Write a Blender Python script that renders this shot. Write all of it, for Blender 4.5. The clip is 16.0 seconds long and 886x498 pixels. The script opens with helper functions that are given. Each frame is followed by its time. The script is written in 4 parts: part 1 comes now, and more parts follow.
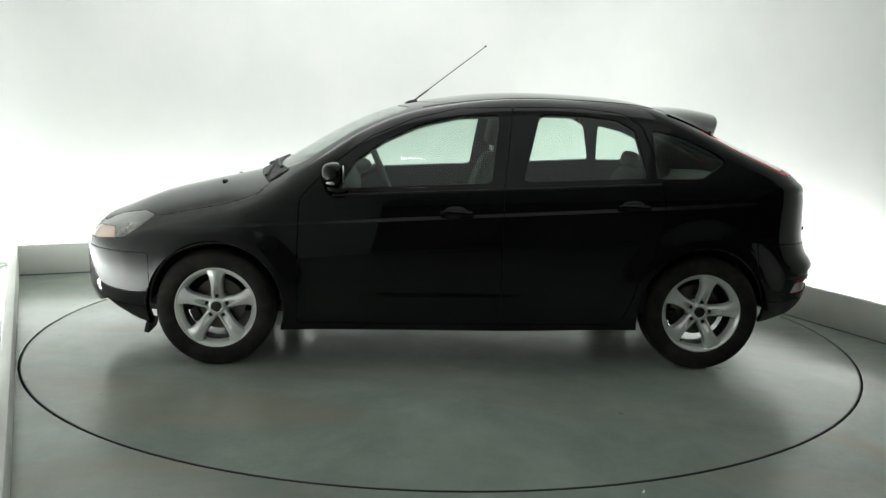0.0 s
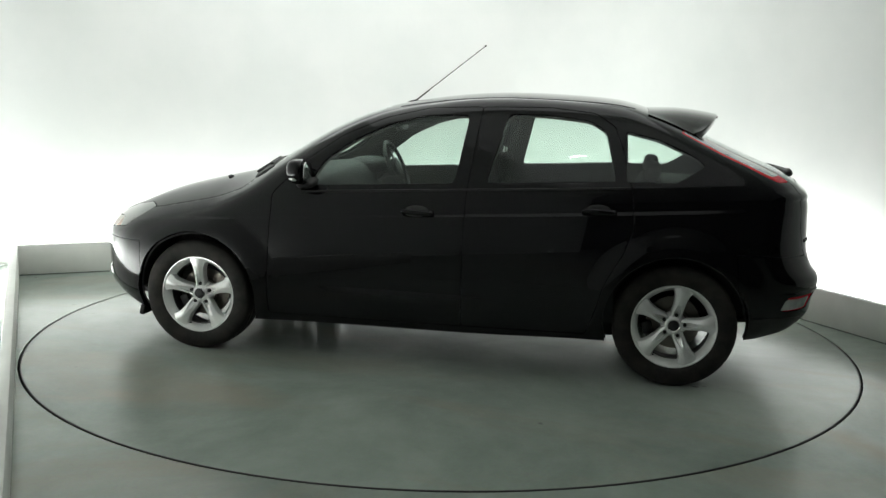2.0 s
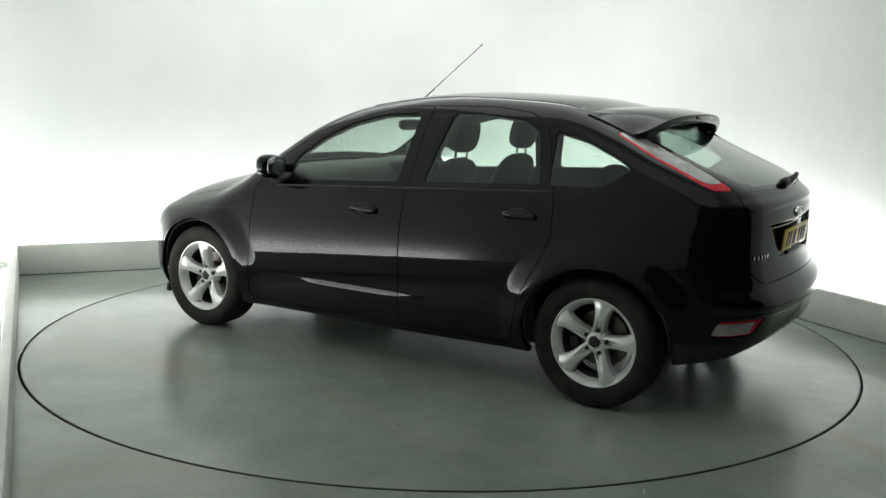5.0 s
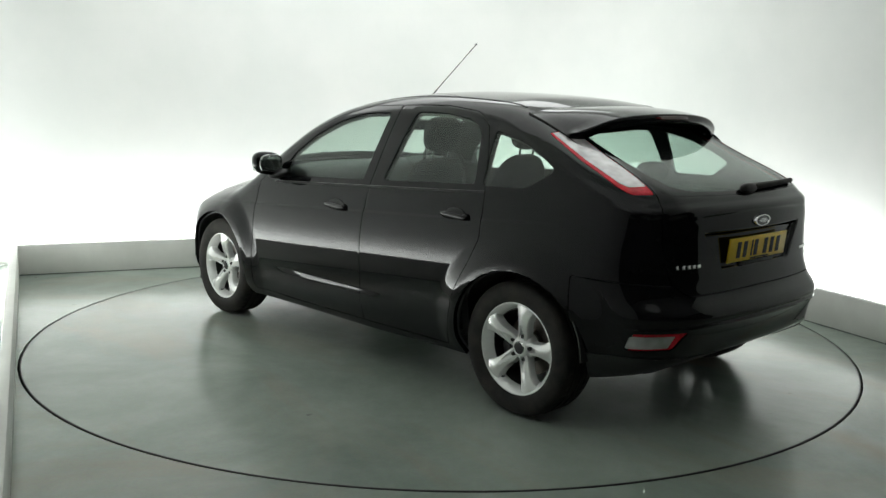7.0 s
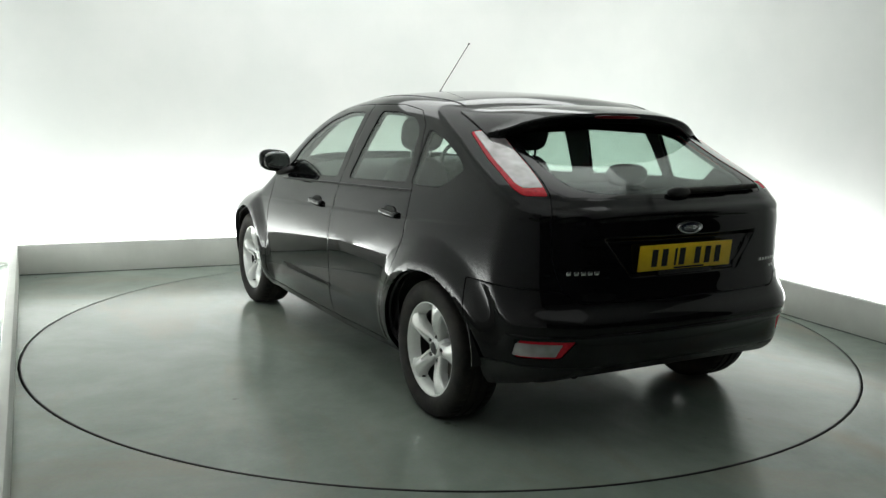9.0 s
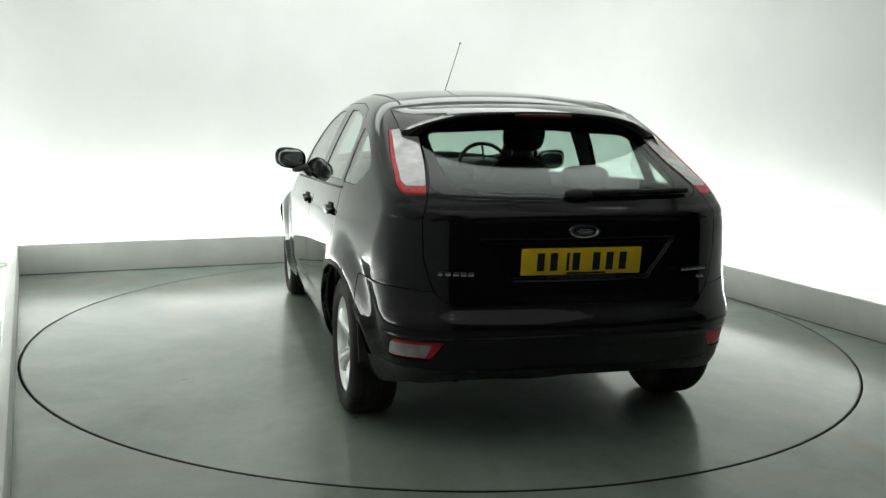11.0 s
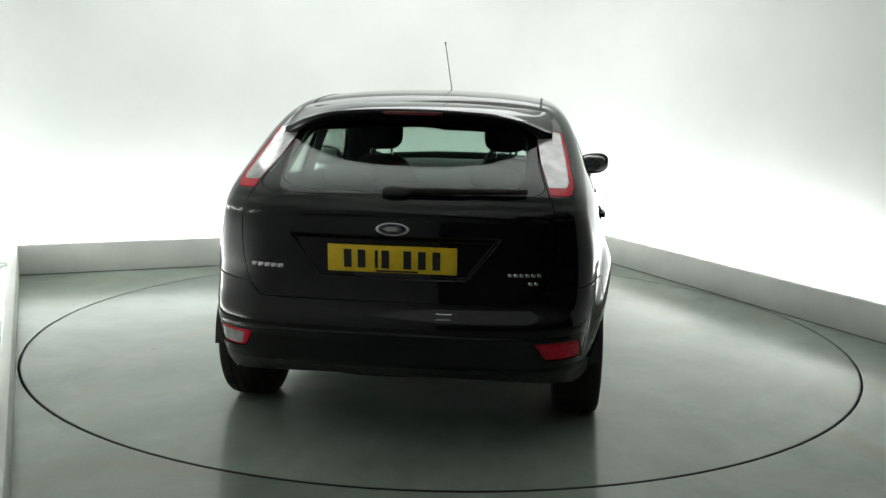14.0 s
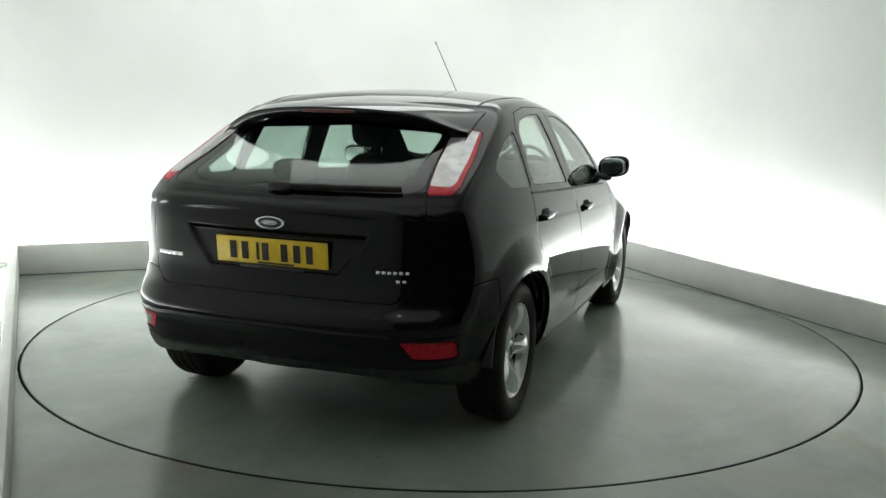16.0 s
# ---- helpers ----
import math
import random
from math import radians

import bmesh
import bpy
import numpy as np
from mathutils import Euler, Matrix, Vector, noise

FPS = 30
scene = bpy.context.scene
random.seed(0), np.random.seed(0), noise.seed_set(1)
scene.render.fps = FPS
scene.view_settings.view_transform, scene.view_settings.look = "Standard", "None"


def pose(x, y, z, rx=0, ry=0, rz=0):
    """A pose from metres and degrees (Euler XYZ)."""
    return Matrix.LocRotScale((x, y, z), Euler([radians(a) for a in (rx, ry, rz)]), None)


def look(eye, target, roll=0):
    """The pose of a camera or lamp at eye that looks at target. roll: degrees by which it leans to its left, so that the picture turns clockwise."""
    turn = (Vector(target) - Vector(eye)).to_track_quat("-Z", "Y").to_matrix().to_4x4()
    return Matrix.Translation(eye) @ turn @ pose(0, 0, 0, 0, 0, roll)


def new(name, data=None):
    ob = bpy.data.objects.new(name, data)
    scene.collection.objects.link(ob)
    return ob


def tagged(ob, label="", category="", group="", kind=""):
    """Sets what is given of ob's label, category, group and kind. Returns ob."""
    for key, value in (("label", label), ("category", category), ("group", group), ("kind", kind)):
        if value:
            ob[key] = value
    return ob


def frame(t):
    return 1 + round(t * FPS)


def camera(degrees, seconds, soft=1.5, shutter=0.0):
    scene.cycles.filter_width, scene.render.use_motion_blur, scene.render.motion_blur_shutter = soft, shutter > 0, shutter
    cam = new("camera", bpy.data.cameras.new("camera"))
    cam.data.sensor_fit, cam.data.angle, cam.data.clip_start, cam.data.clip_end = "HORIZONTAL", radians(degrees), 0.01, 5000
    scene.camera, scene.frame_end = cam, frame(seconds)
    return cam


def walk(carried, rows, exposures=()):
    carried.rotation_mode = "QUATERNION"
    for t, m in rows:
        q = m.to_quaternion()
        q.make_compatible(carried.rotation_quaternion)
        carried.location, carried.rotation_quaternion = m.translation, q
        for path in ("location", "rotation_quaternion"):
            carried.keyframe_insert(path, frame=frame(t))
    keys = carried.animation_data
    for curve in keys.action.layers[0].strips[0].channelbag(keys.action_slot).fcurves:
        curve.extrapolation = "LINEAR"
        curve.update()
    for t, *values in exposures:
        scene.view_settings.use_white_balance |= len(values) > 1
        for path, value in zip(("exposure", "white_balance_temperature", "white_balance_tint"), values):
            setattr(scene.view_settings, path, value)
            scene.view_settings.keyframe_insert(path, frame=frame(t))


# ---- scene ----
cam = camera(51.72, 16.0, soft=1.4)
EYE = Vector((0.0, -5.640, 1.437))
TILT, ROLL = radians(9.285), 1.326
VIEW = look(EYE, EYE + Vector((-0.0002, math.cos(TILT), -math.sin(TILT))), ROLL)
walk(cam, [(0.0, VIEW), (16.0, VIEW)])

# ---- world, lights, exposure ----
world = bpy.data.worlds.new("studio_dark")
scene.world = world
world.use_nodes = True
world.node_tree.nodes["Background"].inputs[0].default_value = (0.9, 1.0, 0.95, 1)
world.node_tree.nodes["Background"].inputs[1].default_value = 0.02
scene.view_settings.exposure = 0.0

WALL_ANGLES = (113.1, 24.5, 204.4)   # the ways that back, right and left parapets lie in
WALL_DIST = {113.1: 2.575, 24.5: 2.460, 204.4: 2.450}   # each parapet to the turntable's axis


def area_light(name, m, sx, sy, watts, colour=(0.975, 1.0, 0.988)):
    d = bpy.data.lights.new(name, "AREA")
    d.shape, d.size, d.size_y, d.energy, d.color = "RECTANGLE", sx, sy, watts, colour
    ob = new(name, d)
    ob.matrix_world = m
    return ob


def lines_meet(a, da, b, db):
    """Where two lines on the floor, each at a distance da, db along the way a, b (degrees), cross."""
    m = np.array([[math.cos(radians(a)), math.sin(radians(a))], [math.cos(radians(b)), math.sin(radians(b))]])
    x, y = np.linalg.solve(m, [da, db])
    return Vector((x, y, 0))


# ---- materials ----
def material(name, colour=(0.5, 0.5, 0.5), rough=0.5, metal=0.0, **more):
    m = bpy.data.materials.new(name)
    m.use_nodes = True
    b = m.node_tree.nodes["Principled BSDF"]
    b.inputs["Base Color"].default_value = (*colour, 1)
    b.inputs["Roughness"].default_value = rough
    b.inputs["Metallic"].default_value = metal
    for k, v in more.items():
        b.inputs[k.replace("_", " ")].default_value = v
    return m


def node(m, kind, **inputs):
    n = m.node_tree.nodes.new(kind)
    for k, v in inputs.items():
        n.inputs[k.replace("_", " ")].default_value = v
    return n


def mottle(m, scale, low, high, socket="Base Color", detail=6.0, mix=None, pos=(0.35, 0.65)):
    """Noise between two values on one input of the surface."""
    t = m.node_tree
    b = t.nodes["Principled BSDF"]
    co = node(m, "ShaderNodeTexCoord")
    n = node(m, "ShaderNodeTexNoise", Scale=scale, Detail=detail, Roughness=0.6)
    r = node(m, "ShaderNodeValToRGB")
    r.color_ramp.elements[0].position, r.color_ramp.elements[1].position = pos
    low = (low,) * 3 if not isinstance(low, tuple) else low
    high = (high,) * 3 if not isinstance(high, tuple) else high
    r.color_ramp.elements[0].color, r.color_ramp.elements[1].color = (*low, 1), (*high, 1)
    t.links.new(co.outputs["Object"], n.inputs["Vector"])
    t.links.new(n.outputs["Fac"], r.inputs["Fac"])
    t.links.new(r.outputs["Color"], b.inputs[socket])
    return r


def relief(m, scale, strength, distance=0.002, detail=4.0):
    t = m.node_tree
    co = node(m, "ShaderNodeTexCoord")
    n = node(m, "ShaderNodeTexNoise", Scale=scale, Detail=detail)
    u = node(m, "ShaderNodeBump", Strength=strength, Distance=distance)
    t.links.new(co.outputs["Object"], n.inputs["Vector"])
    t.links.new(n.outputs["Fac"], u.inputs["Height"])
    t.links.new(u.outputs["Normal"], t.nodes["Principled BSDF"].inputs["Normal"])


def floor_paint(name):
    """Grey-green painted concrete: broad worn patches, faint brown streaks, fine grain and specks."""
    m = material(name, rough=0.2)
    t = m.node_tree
    b = t.nodes["Principled BSDF"]
    co = node(m, "ShaderNodeTexCoord")
    wide = node(m, "ShaderNodeTexNoise", Scale=0.8, Detail=9.0, Roughness=0.66, Distortion=0.3)
    brown = node(m, "ShaderNodeTexNoise", Scale=0.55, Detail=5.0, Roughness=0.6, Distortion=0.8)
    fine = node(m, "ShaderNodeTexNoise", Scale=70.0, Detail=3.0)
    speck = node(m, "ShaderNodeTexNoise", Scale=5.5, Detail=2.0)
    stretch = node(m, "ShaderNodeMapping")
    stretch.inputs["Scale"].default_value = (1.0, 2.6, 1.0)
    stretch.inputs["Rotation"].default_value = (0, 0, radians(25))
    stretch.inputs["Location"].default_value = (3.1, 1.7, 0.0)
    ramp = node(m, "ShaderNodeValToRGB")
    e = ramp.color_ramp.elements
    e[0].position, e[0].color = 0.35, (0.192, 0.232, 0.200, 1)
    e[1].position, e[1].color = 0.65, (0.320, 0.366, 0.324, 1)
    rust = node(m, "ShaderNodeMapRange")
    rust.inputs["From Min"].default_value, rust.inputs["From Max"].default_value = 0.50, 0.72
    rust.inputs["To Max"].default_value = 0.7
    dots = node(m, "ShaderNodeMapRange")
    dots.inputs["From Min"].default_value, dots.inputs["From Max"].default_value = 0.74, 0.78
    dots.inputs["To Max"].default_value = 0.6
    mix_r = node(m, "ShaderNodeMixRGB", Color2=(0.285, 0.255, 0.20, 1))
    mix_d = node(m, "ShaderNodeMixRGB", Color2=(0.08, 0.08, 0.07, 1))
    mix = node(m, "ShaderNodeMixRGB", Fac=0.08)
    mix.blend_type = "OVERLAY"
    bump = node(m, "ShaderNodeBump", Strength=0.05, Distance=0.002)
    for n in (wide, fine, speck):
        t.links.new(co.outputs["Object"], n.inputs["Vector"])
    t.links.new(co.outputs["Object"], stretch.inputs["Vector"])
    t.links.new(stretch.outputs["Vector"], brown.inputs["Vector"])
    t.links.new(wide.outputs["Fac"], ramp.inputs["Fac"])
    t.links.new(brown.outputs["Fac"], rust.inputs["Value"])
    t.links.new(rust.outputs["Result"], mix_r.inputs["Fac"])
    t.links.new(ramp.outputs["Color"], mix_r.inputs["Color1"])
    t.links.new(speck.outputs["Fac"], dots.inputs["Value"])
    t.links.new(dots.outputs["Result"], mix_d.inputs["Fac"])
    t.links.new(mix_r.outputs["Color"], mix_d.inputs["Color1"])
    t.links.new(mix_d.outputs["Color"], mix.inputs["Color1"])
    t.links.new(fine.outputs["Color"], mix.inputs["Color2"])
    t.links.new(mix.outputs["Color"], b.inputs["Base Color"])
    t.links.new(fine.outputs["Fac"], bump.inputs["Height"])
    t.links.new(bump.outputs["Normal"], b.inputs["Normal"])
    # scuffed and polished patches
    scuff = node(m, "ShaderNodeTexNoise", Scale=1.1, Detail=3.0, Roughness=0.5, Distortion=0.2)
    sheen = node(m, "ShaderNodeMapRange")
    sheen.inputs["From Min"].default_value, sheen.inputs["From Max"].default_value = 0.30, 0.70
    sheen.inputs["To Min"].default_value, sheen.inputs["To Max"].default_value = 0.15, 0.26
    t.links.new(co.outputs["Object"], scuff.inputs["Vector"])
    t.links.new(scuff.outputs["Fac"], sheen.inputs["Value"])
    t.links.new(sheen.outputs["Result"], b.inputs["Roughness"])
    return m


def brown_streak(m, x, y, turn, length, width):
    """One faint rusty streak on the floor paint, soft at its edges."""
    t = m.node_tree
    b = t.nodes["Principled BSDF"]
    under_it = b.inputs["Base Color"].links[0].from_socket
    co = node(m, "ShaderNodeTexCoord")
    place = node(m, "ShaderNodeMapping")
    place.vector_type = "TEXTURE"
    place.inputs["Location"].default_value = (x, y, 0)
    place.inputs["Rotation"].default_value = (0, 0, radians(turn))
    place.inputs["Scale"].default_value = (length, width, 1.0)
    ball = node(m, "ShaderNodeTexGradient")
    ball.gradient_type = "SPHERICAL"
    wear = node(m, "ShaderNodeTexNoise", Scale=6.0, Detail=5.0)
    mul = node(m, "ShaderNodeMath")
    mul.operation = "MULTIPLY"
    mix = node(m, "ShaderNodeMixRGB", Color2=(0.30, 0.235, 0.165, 1))
    t.links.new(co.outputs["Object"], place.inputs["Vector"])
    t.links.new(place.outputs["Vector"], ball.inputs["Vector"])
    t.links.new(co.outputs["Object"], wear.inputs["Vector"])
    t.links.new(ball.outputs["Fac"], mul.inputs[0])
    t.links.new(wear.outputs["Fac"], mul.inputs[1])
    t.links.new(mul.outputs[0], mix.inputs["Fac"])
    t.links.new(under_it, mix.inputs["Color1"])
    t.links.new(mix.outputs["Color"], b.inputs["Base Color"])


def glass(name, tint, sheen=0.04):
    """Thin tinted glass: clear, with a sheen that grows at a slant."""
    m = bpy.data.materials.new(name)
    m.use_nodes = True
    t = m.node_tree
    t.nodes.remove(t.nodes["Principled BSDF"])
    clear = node(m, "ShaderNodeBsdfTransparent", Color=(*tint, 1))
    shine = node(m, "ShaderNodeBsdfGlossy", Roughness=0.02, Color=(1, 1, 1, 1))
    slant = node(m, "ShaderNodeLayerWeight", Blend=0.5)
    power = node(m, "ShaderNodeMath")
    power.operation = "POWER"
    power.inputs[1].default_value = 5.0
    grow = node(m, "ShaderNodeMath")
    grow.operation = "MULTIPLY_ADD"
    grow.inputs[1].default_value, grow.inputs[2].default_value = 0.9, sheen
    mix = node(m, "ShaderNodeMixShader")
    t.links.new(slant.outputs["Facing"], power.inputs[0])
    t.links.new(power.outputs[0], grow.inputs[0])
    t.links.new(grow.outputs[0], mix.inputs[0])
    t.links.new(clear.outputs[0], mix.inputs[1])
    t.links.new(shine.outputs[0], mix.inputs[2])
    t.links.new(mix.outputs[0], t.nodes["Material Output"].inputs[0])
    return m


FLOOR = floor_paint("painted_concrete")
FLOOR_WORN = floor_paint("painted_concrete_worn")
brown_streak(FLOOR_WORN, 1.95, -2.05, -58, 1.3, 0.16)
brown_streak(FLOOR_WORN, 2.5, -1.35, -62, 0.8, 0.10)
WHITE_WALL = material("white_emulsion", (0.82, 0.83, 0.81), 0.6)
mottle(WHITE_WALL, 1.2, (0.79, 0.81, 0.79), (0.84, 0.85, 0.83))
relief(WHITE_WALL, 60, 0.05)
PARAPET = material("off_white_board", (0.72, 0.73, 0.69), 0.45)
mottle(PARAPET, 3.0, (0.66, 0.67, 0.63), (0.74, 0.75, 0.71))
DARK_ROOM = material("dark_room_paint", (0.12, 0.12, 0.12), 0.8)
mottle(DARK_ROOM, 1.5, (0.10, 0.10, 0.10), (0.14, 0.14, 0.14))
GROOVE = material("dark_gap", (0.02, 0.022, 0.02), 0.7)
PAINT = material("black_car_paint", (0.0045, 0.0045, 0.0053), 0.03, Specular_IOR_Level=0.36)
mottle(PAINT, 5, 0.016, 0.030, "Roughness", detail=2.0)
TRIM = material("black_trim_plastic", (0.012, 0.012, 0.012), 0.45)
mottle(TRIM, 30, 0.38, 0.55, "Roughness")
RUBBER = material("tyre_rubber", (0.010, 0.010, 0.010), 0.7, Specular_IOR_Level=0.3)
mottle(RUBBER, 9, (0.007, 0.007, 0.007), (0.026, 0.023, 0.019))
relief(RUBBER, 120, 0.2)
ALLOY = material("silver_alloy", (0.90, 0.91, 0.90), 0.24, 0.40)
mottle(ALLOY, 14, (0.86, 0.87, 0.86), (0.94, 0.95, 0.94), detail=2.0)
DARK_METAL = material("dark_hub_metal", (0.05, 0.05, 0.05), 0.5, 0.8)
STEEL = material("brake_steel", (0.16, 0.145, 0.13), 0.35, 1.0)
CHROME = material("chrome", (0.85, 0.86, 0.86), 0.08, 1.0)
GLASS = glass("tinted_window_glass", (0.875, 0.93, 0.90))
REAR_GLASS = glass("rear_window_glass", (0.74, 0.82, 0.785), 0.022)
LAMP_CLEAR = material("clear_lamp_lens", (0.55, 0.53, 0.53), 0.12, 0.3, Coat_Weight=1.0)
mottle(LAMP_CLEAR, 9, (0.34, 0.31, 0.32), (0.58, 0.55, 0.56), detail=2.0)
LAMP_RED = material("red_lamp_lens", (0.72, 0.012, 0.03), 0.25, Specular_IOR_Level=0.3)
mottle(LAMP_RED, 50, (0.62, 0.008, 0.022), (0.80, 0.016, 0.04))
FABRIC = material("dark_grey_seat_fabric", (0.030, 0.031, 0.032), 0.9)
mottle(FABRIC, 60, (0.02, 0.021, 0.022), (0.042, 0.043, 0.044))
relief(FABRIC, 300, 0.3)
DASH = material("grey_dashboard_plastic", (0.05, 0.052, 0.052), 0.6)
relief(DASH, 400, 0.2)
HEADLINER = material("pale_headliner", (0.35, 0.35, 0.33), 0.9)
PLATE = material("yellow_plate", (0.95, 0.64, 0.02), 0.3)
mottle(PLATE, 25, (0.90, 0.60, 0.018), (0.98, 0.68, 0.03))
INK = material("black_ink", (0.01, 0.01, 0.01), 0.5)
BLUE = material("deep_blue_enamel", (0.008, 0.014, 0.045), 0.2, Coat_Weight=1.0)
HEAD_LENS = material("smoked_headlamp_lens", (0.16, 0.16, 0.15), 0.1, 0.2, Coat_Weight=1.0)
mottle(HEAD_LENS, 12, (0.025, 0.025, 0.024), (0.22, 0.21, 0.19), detail=2.0)
AMBER = material("amber_lens", (0.50, 0.33, 0.25), 0.2, Coat_Weight=1.0)
LAMP_WHITE = material("white_indicator_lens", (0.75, 0.75, 0.72), 0.2, Coat_Weight=1.0)
LAMP_RED_DARK = material("dark_red_lens", (0.12, 0.006, 0.008), 0.2, Coat_Weight=1.0)


# ---- mesh helpers ----
def part(name, bm, mat, parent=None, label="", smooth=True):
    """Links a bmesh as one mesh object, under parent where one is given."""
    me = bpy.data.meshes.new(name)
    bm.to_mesh(me)
    bm.free()
    for mt in (mat if isinstance(mat, (list, tuple)) else [mat]):
        me.materials.append(mt)
    if smooth:
        me.shade_smooth()
        me.set_sharp_from_angle(angle=radians(35))
    ob = new(name, me)
    ob.parent = parent
    if label:
        ob["label"] = label
    return ob


def box(sx, sy, sz, m=Matrix(), bevel=0.0, segments=2):
    bm = bmesh.new()
    bmesh.ops.create_cube(bm, size=1.0)
    bmesh.ops.scale(bm, vec=(sx, sy, sz), verts=bm.verts)
    if bevel:
        bmesh.ops.bevel(bm, geom=bm.edges[:], offset=bevel, segments=segments, profile=0.5, affect="EDGES")
    bm.transform(m)
    return bm


def merge(*bms):
    out = bms[0]
    for b in bms[1:]:
        me = bpy.data.meshes.new("tmp")
        b.to_mesh(me)
        b.free()
        out.from_mesh(me)
        bpy.data.meshes.remove(me)
    return out


def prism(points, depth, m=Matrix(), bevel=0.0):
    """A flat outline (x, y) given depth along z from 0."""
    bm = bmesh.new()
    f = bm.faces.new([bm.verts.new((x, y, 0)) for x, y in points])
    f.normal_update()
    r = bmesh.ops.extrude_face_region(bm, geom=[f])
    bmesh.ops.translate(bm, vec=(0, 0, depth), verts=[v for v in r["geom"] if isinstance(v, bmesh.types.BMVert)])
    bmesh.ops.recalc_face_normals(bm, faces=bm.faces[:])
    if bevel:
        bmesh.ops.bevel(bm, geom=bm.edges[:], offset=bevel, segments=2, profile=0.5, affect="EDGES")
    bm.transform(m)
    return bm


def lathe(profile, steps=64, a0=0.0, a1=2 * math.pi):
    """Turns (radius, height) points about z."""
    bm = bmesh.new()
    closed = abs(a1 - a0 - 2 * math.pi) < 1e-6
    n = steps if closed else steps + 1
    rings = [[bm.verts.new((r * math.cos(a0 + (a1 - a0) * i / steps), r * math.sin(a0 + (a1 - a0) * i / steps), h)) for r, h in profile] for i in range(n)]
    for i in range(steps):
        p, q = rings[i], rings[(i + 1) % n]
        for k in range(len(profile) - 1):
            bm.faces.new((p[k], q[k], q[k + 1], p[k + 1]))
    bmesh.ops.remove_doubles(bm, verts=bm.verts[:], dist=1e-6)
    bmesh.ops.recalc_face_normals(bm, faces=bm.faces[:])
    return bm


def tube(points, radius, sides=10, taper=1.0):
    """A round bar along points."""
    bm = bmesh.new()
    pts = [Vector(p) for p in points]
    rings = []
    for i, p in enumerate(pts):
        d = (pts[min(i + 1, len(pts) - 1)] - pts[max(i - 1, 0)]).normalized()
        a = d.orthogonal().normalized() if i == 0 else (rings[-1][1] - d * rings[-1][1].dot(d)).normalized()
        b = d.cross(a)
        r = radius * (1 + (taper - 1) * i / (len(pts) - 1))
        rings.append(([bm.verts.new(p + (a * math.cos(2 * math.pi * k / sides) + b * math.sin(2 * math.pi * k / sides)) * r) for k in range(sides)], a))
    for (p, _), (q, _) in zip(rings, rings[1:]):
        for k in range(sides):
            bm.faces.new((p[k], p[(k + 1) % sides], q[(k + 1) % sides], q[k]))
    bm.faces.new(rings[0][0][::-1])
    bm.faces.new(rings[-1][0])
    bmesh.ops.recalc_face_normals(bm, faces=bm.faces[:])
    return bm


